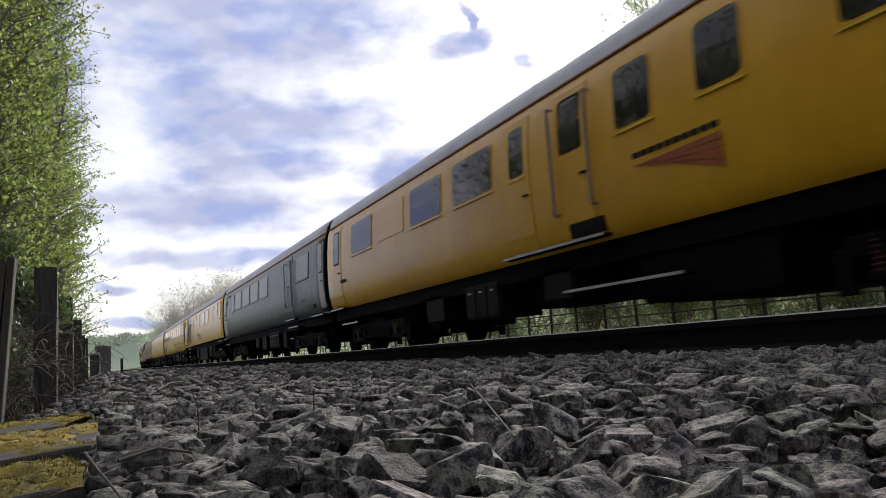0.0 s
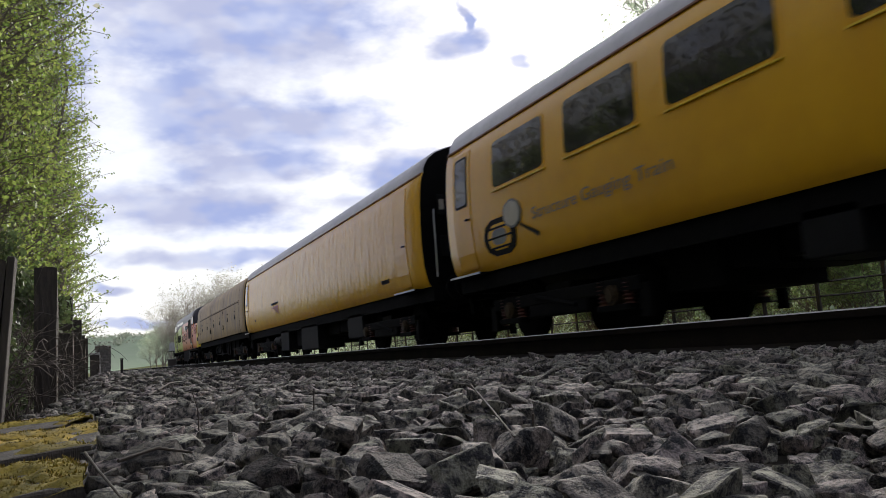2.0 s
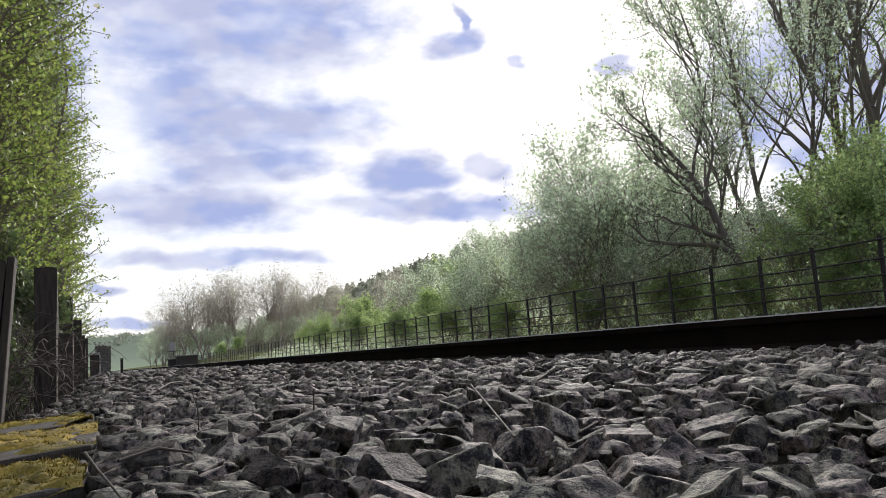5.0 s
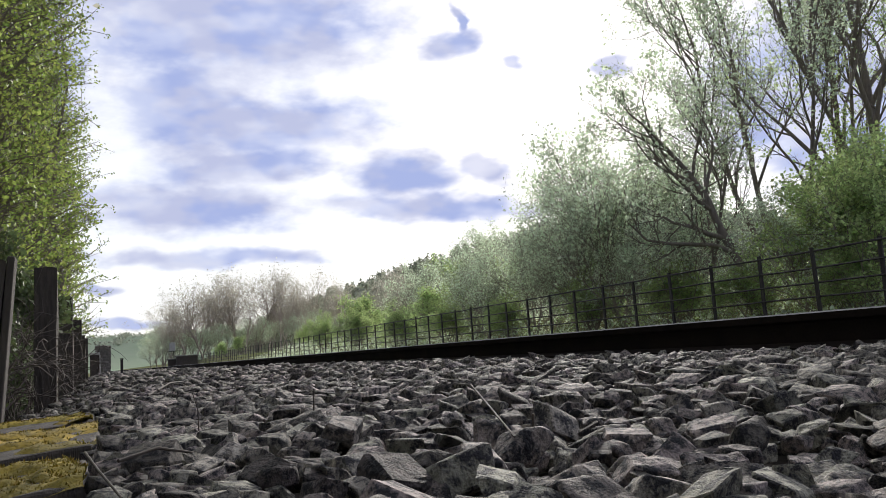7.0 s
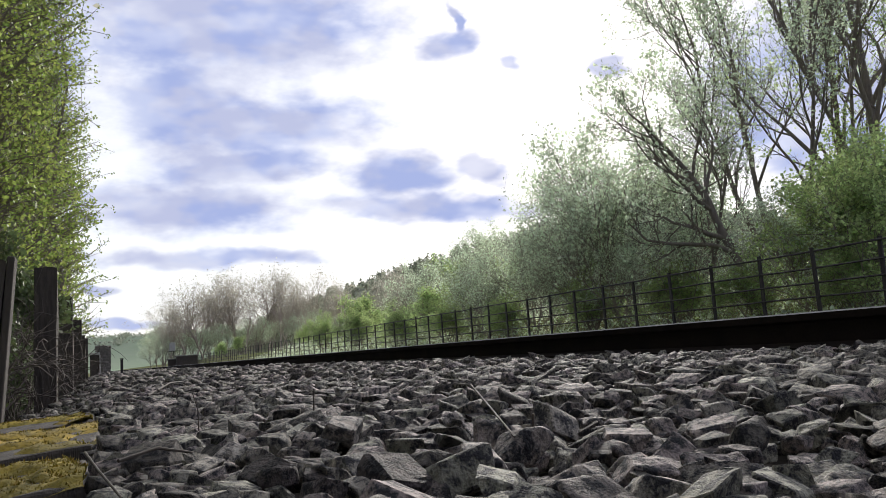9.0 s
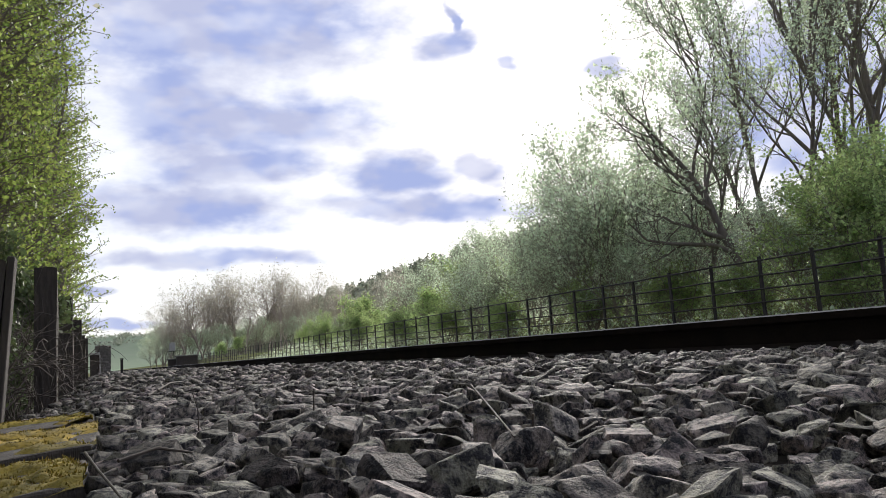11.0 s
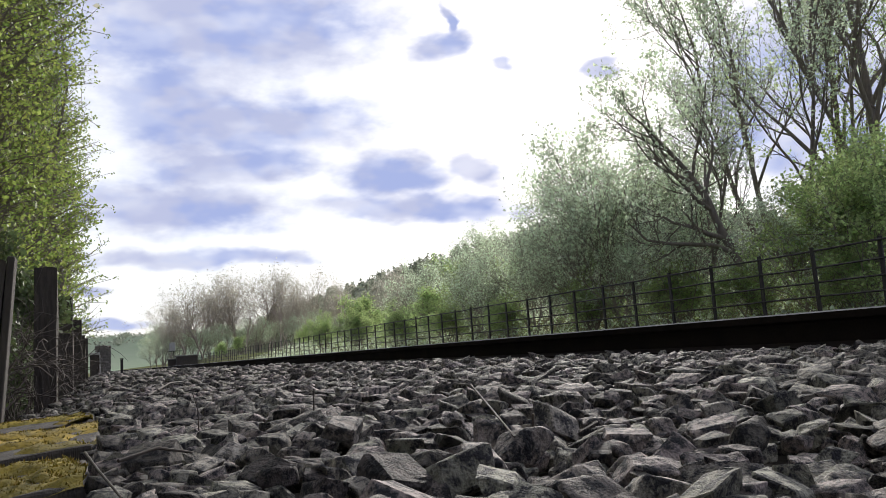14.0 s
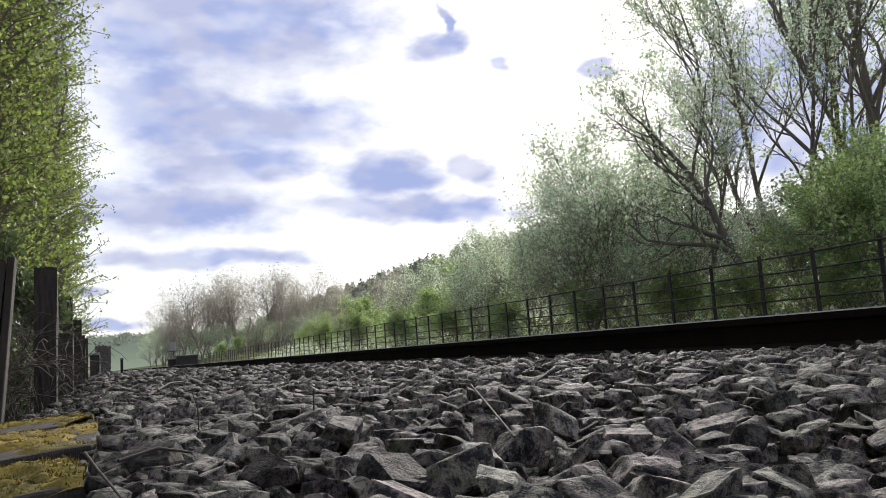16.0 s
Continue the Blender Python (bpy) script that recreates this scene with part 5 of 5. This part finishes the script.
def parcels_van():
    c = coach("windowless grimy brown-yellow van with folding side panels", 18.0, VAN, M_YELLOWDIRTY, y0=0.35, y1=17.85, roof=M_YELLOWDIRTY, gutter=False, gangway=False)
    for a, b in ((11.55, 16.25), (6.7, 11.35), (1.7, 6.4)):
        panel("groove", c, VAN, a, b, 2.60, 2.63, M_BLACK, 0.006, 0.01)
        panel("hinge_rail", c, VAN, a, b, 2.635, 2.67, M_YELLOWDIRTY, 0.02, 0.01)
        panel("groove", c, VAN, a, b, 2.675, 2.69, M_BLACK, 0.006, 0.005)
    for y in (16.3, 11.45, 6.55, 1.65):
        panel("seam", c, VAN, y - 0.012, y + 0.012, 1.3, 3.2, M_UNDER, 0.005, 0.005)
    # the holes' dark inside is a black panel on the skin
    for y in (15.19, 12.9, 10.15, 7.83, 5.08, 2.9):
        panel("hand_hole", c, VAN, y - 0.13, y + 0.13, 1.92, 2.12, M_BLACK, 0.008, 0.08, "dark worn hand hole")
        panel("catch", c, VAN, y - 0.08, y + 0.08, 2.26, 2.31, M_BLACK, 0.02, 0.015)
    for y in (11.43, 6.55):
        panel("latch", c, VAN, y - 0.03, y + 0.03, 1.66, 1.86, M_UNDER, 0.03, 0.01)
        panel("latch", c, VAN, y - 0.12, y + 0.12, 1.64, 1.68, M_UNDER, 0.03, 0.01)
        panel("catch", c, VAN, y - 0.1, y + 0.1, 2.42, 2.5, M_BLACK, 0.02, 0.02)
    bars(c, VAN, 15.9, 15.2, 2.28, 2.34, 7, M_GREYDECAL, "vehicle_marking")
    panel("socket_cover", c, VAN, 17.3, 17.55, 1.75, 1.98, M_YELLOWDIRTY, 0.03, 0.02)
    panel("socket_cover", c, VAN, 17.2, 17.6, 1.45, 1.62, M_YELLOWDIRTY, 0.03, 0.02)
    bm = bmesh.new()
    for k in range(16):
        q0, q1 = k * math.pi / 8, (k + 1) * math.pi / 8
        cyl(bm, (-1.2, 8.6 + 0.2 * math.cos(q0), 0.8 + 0.2 * math.sin(q0)), (-1.2, 8.6 + 0.2 * math.cos(q1), 0.8 + 0.2 * math.sin(q1)), 0.02, n=6)
    for k in range(3):
        q0 = k * math.pi / 3
        cyl(bm, (-1.2, 8.6 - 0.2 * math.cos(q0), 0.8 - 0.2 * math.sin(q0)), (-1.2, 8.6 + 0.2 * math.cos(q0), 0.8 + 0.2 * math.sin(q0)), 0.012, n=6)
    part("hand_wheel", bm, M_UNDER, c)
    part("queen_post", boxes((-1.1, -1.05, 11.0, 11.08, 0.45, 1.0), (-1.1, -1.05, 6.9, 6.98, 0.45, 1.0), (-1.1, -1.05, 6.9, 11.08, 0.42, 0.48)), M_UNDER, c)
    part("vacuum_cylinder", cyl(bmesh.new(), (-0.4, 8.2, 0.45), (-0.4, 8.2, 0.95), 0.25, n=16), M_UNDER, c)
    bogie(c, 3.2, 2.6, 2, 0.457)
    bogie(c, 14.8, 2.6, 2, 0.457)
    return c


def nose_ring(hw, top):
    """A slab-sided bonnet with a rounded top, point for point like the body's ring."""
    zs = [1.10, 1.16, 1.5, 1.9, 2.1, 2.25, 2.4, top - 0.28, top - 0.16, top - 0.09, top - 0.05, top - 0.02, top - 0.008, top - 0.004, top - 0.001, top]
    ws = [0.97, 0.99, 1, 1, 1, 1, 1, 0.995, 0.97, 0.92, 0.85, 0.7, 0.5, 0.3, 0.12, 0]
    left = [(-hw * w, z) for z, w in zip(zs, ws)]
    return left + [(-x, z) for x, z in reversed(left[:-1])]


def loco_width(y, z):
    d = min(y - 0.3, 18.1 - y)
    if d > 2.1:
        return width_at(LOCO, z)
    hw = float(np.interp(d, (0, 0.12, 0.4, 1.2, 2.1), (1.05, 1.16, 1.24, 1.30, 1.335)))
    return hw * float(np.interp(z, (1.1, 1.5, 2.45, 2.6, 2.75), (0.97, 1, 1, 0.99, 0.93)))


def locomotive():
    c = thing("diesel_locomotive", "orange and lime diesel locomotive with dark roof and yellow nose", "locomotive", FAR_X, 0, RAIL_Z)
    L = 18.4
    body = ring(LOCO)
    half = [(0.30, nose_ring(1.05, 2.52)), (0.42, nose_ring(1.16, 2.66)), (0.70, nose_ring(1.24, 2.74)), (1.10, nose_ring(1.275, 2.78)), (1.5, nose_ring(1.30, 2.80)), (2.28, nose_ring(1.33, 2.82))]
    half += [(2.55, [(x * (1 if z < 2.8 else 0.95), z if z < 2.8 else 2.8 + (z - 2.8) * 0.62) for x, z in body]), (2.78, [(x * (1 if z < 2.8 else 0.975), z if z < 2.8 else 2.8 + (z - 2.8) * 0.9) for x, z in body]), (3.0, body), (3.45, body), (4.4, body)]
    st = half + [(y, body) for y in (6, 8, 9.4, 10.42, 12, 13.5)] + [(L - y, r) for y, r in reversed(half)]
    vs, fs, caps = loft(st)
    roofline = 3.04
    low = lambda q: q.z < roofline
    nose_end = 1.11
    cabzone = lambda q: (q.y < 3.3 or q.y > L - 3.3) and q.z > 2.72 and 2.2 < q.y < L - 2.2
    pick_faces("nose", vs, fs, lambda q: q.y < nose_end and abs(q.x) > 0.05 or (q.y < 2.3 and q.z > 2.5 and abs(q.x) < 1.2), M_NOSE, c, "bright yellow nose")
    pick_faces("orange_side", vs, fs, lambda q: nose_end < q.y < 10.42 and low(q) and not cabzone(q) and not (q.y < 2.3 and q.z > 2.5 and abs(q.x) < 1.2), M_ORANGE, c, "orange body side")
    pick_faces("lime_side", vs, fs, lambda q: q.y > 10.42 and q.y < L - 0.45 and low(q) and not cabzone(q), M_LIME, c, "lime green body side")
    pick_faces("nose", vs, fs, lambda q: q.y >= L - 0.45, M_NOSE, c, "bright yellow nose")
    pick_faces("roof", vs, fs, lambda q: (q.z >= roofline or cabzone(q)) and q.y > 2.2, M_DARKROOF, c, "dark plum painted roof")
    pick_faces("nose_front", vs, [caps[0]], lambda q: True, M_NOSE, c, smooth=False)
    pick_faces("nose_front", vs, [caps[1]], lambda q: True, M_NOSE, c, smooth=False)
    W = dict(wide=loco_width)
    P = LOCO
    # cab side windows, doors and handrails at both ends
    for flip in (False, True):
        F = (lambda a, b: (L - b, L - a)) if flip else (lambda a, b: (a, b))
        paint = M_LIME if flip else M_ORANGE
        a, b = F(2.6, 3.38)
        panel("window_frame", c, P, a - 0.04, b + 0.04, 2.66, 3.28, M_BLACK, 0.012, 0.1, sides=(-1, 1))
        panel("window_pane", c, P, a, b, 2.70, 3.24, M_GLASS, 0.018, 0.09, sides=(-1, 1))
        a, b = F(3.55, 4.32)
        panel("door", c, P, a, b, 1.3, 3.02, paint, 0.008, 0.04)
        panel("window_frame", c, P, a + 0.12, b - 0.12, 2.62, 3.24, M_BLACK, 0.014, 0.06)
        panel("window_pane", c, P, a + 0.16, b - 0.16, 2.66, 3.2, M_GLASS, 0.02, 0.05)
        for y in F(3.5, 4.38):
            handrail(c, P, y, 1.5, 2.75, M_GREYDECAL)
        a, b = F(3.5, 4.15)
        part("cab_step", boxes((-1.37, -1.33, a, b, 1.36, 1.6), bevel=0.01), M_SILVER, c, "bare metal cab step plate")
        # recess shade painted as a black panel
        panel("step_recess", c, P, a, b, 1.12, 1.34, M_BLACK, 0.01, 0.03)
        a, b = F(0.95, 1.5)
        low = 1.6 if flip else 2.02
        louvre(c, P, a, b, low, 2.58, 20 if flip else 12, paint, solid=0.62, **W)
        a, b = F(1.58, 2.15)
        louvre(c, P, a, b, low, 2.6, 20 if flip else 12, paint, solid=0.62, **W)
        a, b = F(0.62, 0.86)
        panel("socket", c, P, a, b, 1.52, 1.76, M_BLACK, 0.012, 0.03, **W)
        a, b = F(2.9, 3.15)
        panel("emblem_plate", c, P, a, b, 2.45, 2.55, M_BLACK, 0.012, 0.02)
        # diamond emblem
        a, b = F(2.45, 3.4)
        m = (a + b) / 2
        col = M_NOSE if not flip else M_BLACK
        vs_ = [(-(width_at(P, z) + 0.014), y, z) for y, z in ((a, 2.26), (m, 2.42), (b, 2.26), (m, 2.10))]
        mesh_ob("emblem", vs_, [(0, 3, 2, 1)], col, c)
        panel("emblem_bar", c, P, m - 0.2, m + 0.2, 2.24, 2.28, M_BLACK if not flip else M_LIME, 0.018, 0.01)
        a, b = F(2.65, 3.3)
        bars(c, P, b, a, 1.88, 2.0, 5, M_BLACK, "vehicle_marking")
        a, b = F(0.5, 0.62)
        panel("lamp_iron", c, P, a, b, 1.55, 1.72, M_SILVER, 0.02, 0.02, **W)
        # windscreens lean back over the bonnet
        for x0, x1 in ((-1.12, -0.08), (0.08, 1.12)):
            ya, yb = (2.27, 2.47) if not flip else (L - 2.27, L - 2.47)
            o = -0.02 if not flip else 0.02
            q = [(x0, ya + o, 2.9), (x1, ya + o, 2.9), (x1 * 0.9, yb + o, 3.38), (x0 * 0.9, yb + o, 3.38)]
            mesh_ob("windscreen", q + [(x, y - o * 2, z) for x, y, z in q], [(0, 1, 2, 3), (7, 6, 5, 4), (0, 4, 5, 1), (1, 5, 6, 2), (2, 6, 7, 3), (3, 7, 4, 0)], M_GLASS, c)
        yf = 0.3 if not flip else L - 0.3
        o = -1 if not flip else 1
        buffers(c, yf + (0.05 if not flip else -0.05), o)
        part("buffer_beam", boxes((-1.25, 1.25, min(yf, yf - o * 0.25), max(yf, yf - o * 0.25), 0.82, 1.14), bevel=0.03), M_UNDER, c)
        bm = bmesh.new()
        box(bm, -0.75, 0.75, min(yf, yf + o * 0.1), max(yf, yf + o * 0.1), 2.2, 2.46, bevel=0.04)
        part("headcode_box", bm, M_NOSE, c)
        for x in (-0.8, 0.8):
            bm = cyl(bmesh.new(), (x, yf, 1.75), (x, yf + o * 0.07, 1.75), 0.11, n=16)
            part("marker_light", bm, M_CREAM, c, "pale round marker light")
        for x in (-0.95, -0.55):
            bm = bmesh.new()
            for k in range(14):
                a0, a1 = math.pi * k / 14, math.pi * (k + 1) / 14
                cyl(bm, (x, yf + o * (0.1 + 0.18 * math.sin(a0)), 0.95 - 0.6 * k / 14), (x, yf + o * (0.1 + 0.18 * math.sin(a1)), 0.95 - 0.6 * (k + 1) / 14), 0.022, n=6)
            part("brake_hose", bm, M_UNDER, c)
        part("snow_plough", boxes((-1.1, 1.1, min(yf - o * 0.05, yf + o * 0.12), max(yf - o * 0.05, yf + o * 0.12), 0.16, 0.42), bevel=0.02), M_UNDER, c)
        bogie(c, 4.3 if not flip else L - 4.3, 2.05, 3, 0.56, 1.1)
    # body side fittings
    panel("radiator_grille", c, P, 4.46, 5.98, 1.84, 3.14, M_BLACK, 0.012, 0.03, "large black radiator grille")
    for k in range(20):
        panel("mesh_bar", c, P, 4.5, 5.94, 1.89 + 0.06 * k, 1.905 + 0.06 * k, M_UNDER, 0.022, 0.005)
    panel("nameplate_frame", c, P, 6.3, 7.85, 2.55, 2.80, M_BLACK, 0.015, 0.02)
    panel("nameplate", c, P, 6.36, 7.79, 2.59, 2.76, M_GREYDECAL, 0.02, 0.01)
    bars(c, P, 7.7, 6.45, 2.63, 2.72, 14, M_CREAM, "nameplate_marking")
    panel("plate", c, P, 6.95, 7.2, 2.4, 2.5, M_BLACK, 0.014, 0.02)
    window(c, P, 8.02, 8.4, 2.5, 2.88, rad=0.09, surround=M_BLACK)
    for a, b, z0, z1, k, paint in ((10.56, 11.34, 2.36, 2.95, 13, M_LIME), (9.56, 10.34, 2.36, 2.95, 13, M_ORANGE), (10.52, 11.3, 1.7, 2.24, 12, M_LIME), (13.85, 14.4, 1.72, 2.54, 18, M_LIME)):
        louvre(c, P, a, b, z0, z1, k, paint, solid=0.6)
    panel("window_frame", c, P, 13.95, 14.3, 2.66, 2.94, M_GREYDECAL, 0.012, 0.06)
    lettering(c, P, "RAIL", 10.44, 8.98, 1.8, 0.5, M_BLACK)
    lettering(c, P, "FREIGHT", 8.72, 6.22, 1.84, 0.5, M_BLACK)
    for k in range(5):
        y = 13.62 - k * 0.43
        panel("word_mark", c, P, y - 0.24, y, 1.82, 2.35, M_BLACK, 0.014, 0.03)
    # black panels stand in for the shaded holes
    for y in (13.3, 12.4, 8.9, 7.6, 5.2, 11.9):
        panel("lift_hole", c, P, y - 0.13, y + 0.13, 1.17, 1.27, M_BLACK, 0.01, 0.03)
    for y, z in ((8.35, 2.15), (8.7, 1.75), (12.5, 1.6), (7.4, 1.55)):
        panel("lifting_lug", c, P, y - 0.04, y + 0.04, z, z + 0.12, M_BLACK, 0.03, 0.02)
    for k in range(6):
        y = 9.6 + k * 0.86
        panel("roof_window", c, P, y, y + 0.72, 3.10, 3.28, M_GLASS, 0.012, 0.04)
    sweep = [(9.7, 3.0), (11.3, 2.98), (12.9, 2.9), (14.3, 2.76), (14.42, 2.6)]
    vs_ = [(-(width_at(P, z) + 0.005), y, z) for y, zl in sweep for z in (zl, (zl + 3.06) / 2, 3.06)]
    mesh_ob("roof_sweep", vs_, [(3 * k + i, 3 * k + 3 + i, 3 * k + 4 + i, 3 * k + 1 + i) for k in range(4) for i in range(2)], M_DARKROOF, c, True)["label"] = "dark plum sweep of the roof colour"
    part("roof_hatch", boxes((-0.42, 0.42, 5.2, 8.8, 3.8, 3.96), (-0.38, 0.38, 9.4, 13.8, 3.8, 3.96), bevel=0.03), M_DARKROOF, c)
    bm = cyl(bmesh.new(), (0, 4.9, 3.7), (0, 4.9, 3.98), 0.22, n=16)
    part("exhaust", bm, M_UNDER, c)
    gear(c, [("fuel_tank", -1.2, 1.2, 7.4, 11.0, 0.32, 1.02), ("equipment_box", -1.2, -0.6, 6.6, 7.3, 0.45, 1.02)])
    part("underframe", boxes((-1.2, 1.2, 0.6, L - 0.6, 1.0, 1.12)), M_UNDER, c)
    for y in (3.4, 5.6, 12.6, 15.0):
        part("brake_cylinder", cyl(bmesh.new(), (-1.15, y - 0.35, 0.75), (-1.15, y + 0.35, 0.75), 0.13, n=12), M_BOXGREY, c)
    # stretch the drawn lengths piecewise to fit the camera's view
    drawn, fitted = (0.3, 1.11, 3.4, 4.46, 5.98, 8.72, 10.44, 13.62, 16.0, 18.1), (0.72, 1.5, 3.3, 4.05, 5.67, 8.58, 10.25, 13.45, 16.2, 18.85)
    for ob in c.children:
        if ob.name.startswith("bogie"):
            ob.location.y += 0.2
        else:
            for v in ob.data.vertices:
                v.co.y = float(np.interp(v.co.y, drawn, fitted)) + min(0, v.co.y - 0.3) + max(0, v.co.y - 18.1)
    return c


for make in (carriage_with_brake_door, carriage_navy, carriage_generator, carriage_gauging, carriage_plain, parcels_van, locomotive):
    TRAIN.append(make())

# ---- cloud layer: grey-blue banks drifting across the bright sky ----
# bearing, elevation, half width, half height and tilt of each bank, in degrees
BANKS = ((9.4, 24.2, 14.0, 4.6, 1), (11.6, 17.1, 9.6, 2.6, 0), (5.6, 18.4, 4.8, 4.3, 2), (6.3, 11.3, 8.6, 2.0, -1), (9.6, 14.2, 6.9, 1.6, 0), (21.8, 13.2, 5.0, 1.9, -3),
         (23.4, 10.7, 8.8, 1.25, -4), (28.3, 13.1, 2.4, 1.5, -5), (26.4, 22.3, 2.9, 1.1, -4), (26.6, 24.0, 0.8, 1.5, -4), (31.1, 21.2, 1.1, 0.7, -6), (38.5, 19.7, 1.7, 0.8, -8),
         (7.4, 7.7, 8.6, 0.8, -2), (0.2, 5.9, 1.6, 0.4, -2), (1.2, 3.4, 2.6, 0.45, -3), (52.0, 15.5, 8.0, 7.0, -11), (-8.0, 21.0, 8.0, 8.0, 6))


def cloud_material():
    m = bpy.data.materials.new("thin_cloud")
    m.use_nodes = True
    n, l = m.node_tree.nodes, m.node_tree.links
    n.clear()
    tc, sep, nrm = n.new("ShaderNodeTexCoord"), n.new("ShaderNodeSeparateXYZ"), n.new("ShaderNodeVectorMath")
    nrm.operation = "NORMALIZE"
    l.new(tc.outputs["Object"], nrm.inputs[0])
    l.new(nrm.outputs[0], sep.inputs[0])

    def calc(op, a, b=0.0, c=0.0):
        q = n.new("ShaderNodeMath")
        q.operation = op
        for i, v in enumerate((a, b, c)):
            if isinstance(v, (int, float)):
                q.inputs[i].default_value = v
            else:
                l.new(v, q.inputs[i])
        return q.outputs[0]

    def noise_of(vec, scale, detail, rough=0.55):
        q = n.new("ShaderNodeTexNoise")
        q.inputs["Scale"].default_value, q.inputs["Detail"].default_value, q.inputs["Roughness"].default_value = scale, detail, rough
        l.new(vec, q.inputs["Vector"])
        return q

    def ramp(v, a, b, lo=0.0, hi=1.0):
        q = n.new("ShaderNodeMapRange")
        q.interpolation_type = "SMOOTHSTEP"
        for k, x in (("From Min", a), ("From Max", b), ("To Min", lo), ("To Max", hi)):
            q.inputs[k].default_value = x
        l.new(v, q.inputs[0])
        return q.outputs[0]

    bearing = calc("MULTIPLY", calc("ARCTAN2", sep.outputs["X"], sep.outputs["Y"]), 57.2958)
    height = calc("MULTIPLY", calc("ARCSINE", sep.outputs["Z"]), 57.2958)
    com = n.new("ShaderNodeCombineXYZ")
    l.new(bearing, com.inputs[0])
    l.new(height, com.inputs[1])
    flat = n.new("ShaderNodeMapping")
    flat.inputs["Location"].default_value = CLOUD_SHIFT
    flat.inputs["Scale"].default_value = (0.5, 1.0, 1.0)
    l.new(com.outputs[0], flat.inputs[0])
    warp = noise_of(flat.outputs[0], 0.42, 3.0, 0.5)
    off, add = n.new("ShaderNodeVectorMath"), n.new("ShaderNodeVectorMath")
    off.operation, add.operation = "MULTIPLY_ADD", "ADD"
    l.new(warp.outputs["Color"], off.inputs[0])
    off.inputs[1].default_value, off.inputs[2].default_value = (6.0, 2.2, 0.0), (-3.0, -1.1, 0.0)
    l.new(com.outputs[0], add.inputs[0])
    l.new(off.outputs[0], add.inputs[1])
    best = None
    for b, e, w, h, tilt in BANKS:
        mp, ln = n.new("ShaderNodeMapping"), n.new("ShaderNodeVectorMath")
        mp.vector_type, ln.operation = "TEXTURE", "LENGTH"
        mp.inputs["Location"].default_value, mp.inputs["Scale"].default_value = (b, e, 0), (w, h, 1)
        mp.inputs["Rotation"].default_value = (0, 0, radians(tilt))
        l.new(add.outputs[0], mp.inputs[0])
        l.new(mp.outputs[0], ln.inputs[0])
        best = ln.outputs["Value"] if best is None else calc("SMOOTH_MIN", best, ln.outputs["Value"], 0.3)
    fine = noise_of(flat.outputs[0], 0.8, 3.0)
    edge = calc("MULTIPLY_ADD", fine.outputs[0], 0.7, calc("SUBTRACT", best, 0.35))
    banks = ramp(edge, 1.32, 0.45)
    # broken cloud over the rest of the sky
    dot = n.new("ShaderNodeVectorMath")
    dot.operation = "DOT_PRODUCT"
    l.new(nrm.outputs[0], dot.inputs[0])
    dot.inputs[1].default_value = (0.41, 0.89, 0.19)
    elsewhere = calc("MULTIPLY", ramp(dot.outputs["Value"], 0.84, 0.74), ramp(noise_of(nrm.outputs[0], 2.6, 4.0).outputs[0], 0.45, 0.6))
    body = ramp(noise_of(flat.outputs[0], 0.38, 2.5, 0.5).outputs[0], 0.34, 0.58, 0.68, 0.97)
    alpha = calc("MULTIPLY", calc("MAXIMUM", banks, elsewhere), body)
    tone = noise_of(flat.outputs[0], 0.33, 3.0)
    thick = ramp(tone.outputs[0], 0.40, 0.58)
    col = n.new("ShaderNodeMix")
    col.data_type = "RGBA"
    col.inputs["A"].default_value, col.inputs["B"].default_value = CLOUD_BLUE, CLOUD_GREY
    l.new(thick, col.inputs["Factor"])
    em, tp, mx, out = n.new("ShaderNodeEmission"), n.new("ShaderNodeBsdfTransparent"), n.new("ShaderNodeMixShader"), n.new("ShaderNodeOutputMaterial")
    l.new(col.outputs["Result"], em.inputs[0])
    l.new(alpha, mx.inputs[0])
    l.new(tp.outputs[0], mx.inputs[1])
    l.new(em.outputs[0], mx.inputs[2])
    l.new(mx.outputs[0], out.inputs["Surface"])
    return m


CLOUD_BLUE, CLOUD_GREY = (0.38, 0.46, 0.79, 1), (0.51, 0.55, 0.78, 1)
CLOUD_SHIFT = (3.1, 1.4, 0.0)
R_SKY = 2600
vs, fs, n_az, n_el = [], [], 60, 20
for i in range(n_el + 1):
    e = radians(-1 + 88 * i / n_el)
    for k in range(n_az + 1):
        a = 2 * math.pi * k / n_az
        vs.append((R_SKY * math.cos(e) * math.sin(a), R_SKY * math.cos(e) * math.cos(a), R_SKY * math.sin(e)))
for i in range(n_el):
    for k in range(n_az):
        b = i * (n_az + 1) + k
        fs.append((b, b + 1, b + n_az + 2, b + n_az + 1))
cloud = mesh_ob("backdrop", vs, fs, cloud_material(), smooth=True)
tagged(cloud, "broken grey-blue cloud drifting over a bright sky", "clouds", kind="structure")
CLOUDS = [cloud]


def motions():
    """The train runs towards the camera and past it at an even speed."""
    for vehicle, y in zip(TRAIN, ENDS):
        walk(vehicle, [(t, pose(FAR_X, y - SPEED * t, RAIL_Z)) for t in range(0, 17, 2)])
    for cloud in CLOUDS:
        walk(cloud, [(t, pose(0, 0, 0, 0, 0, 0.115 * (t - 8))) for t in range(0, 17, 4)])


motions()
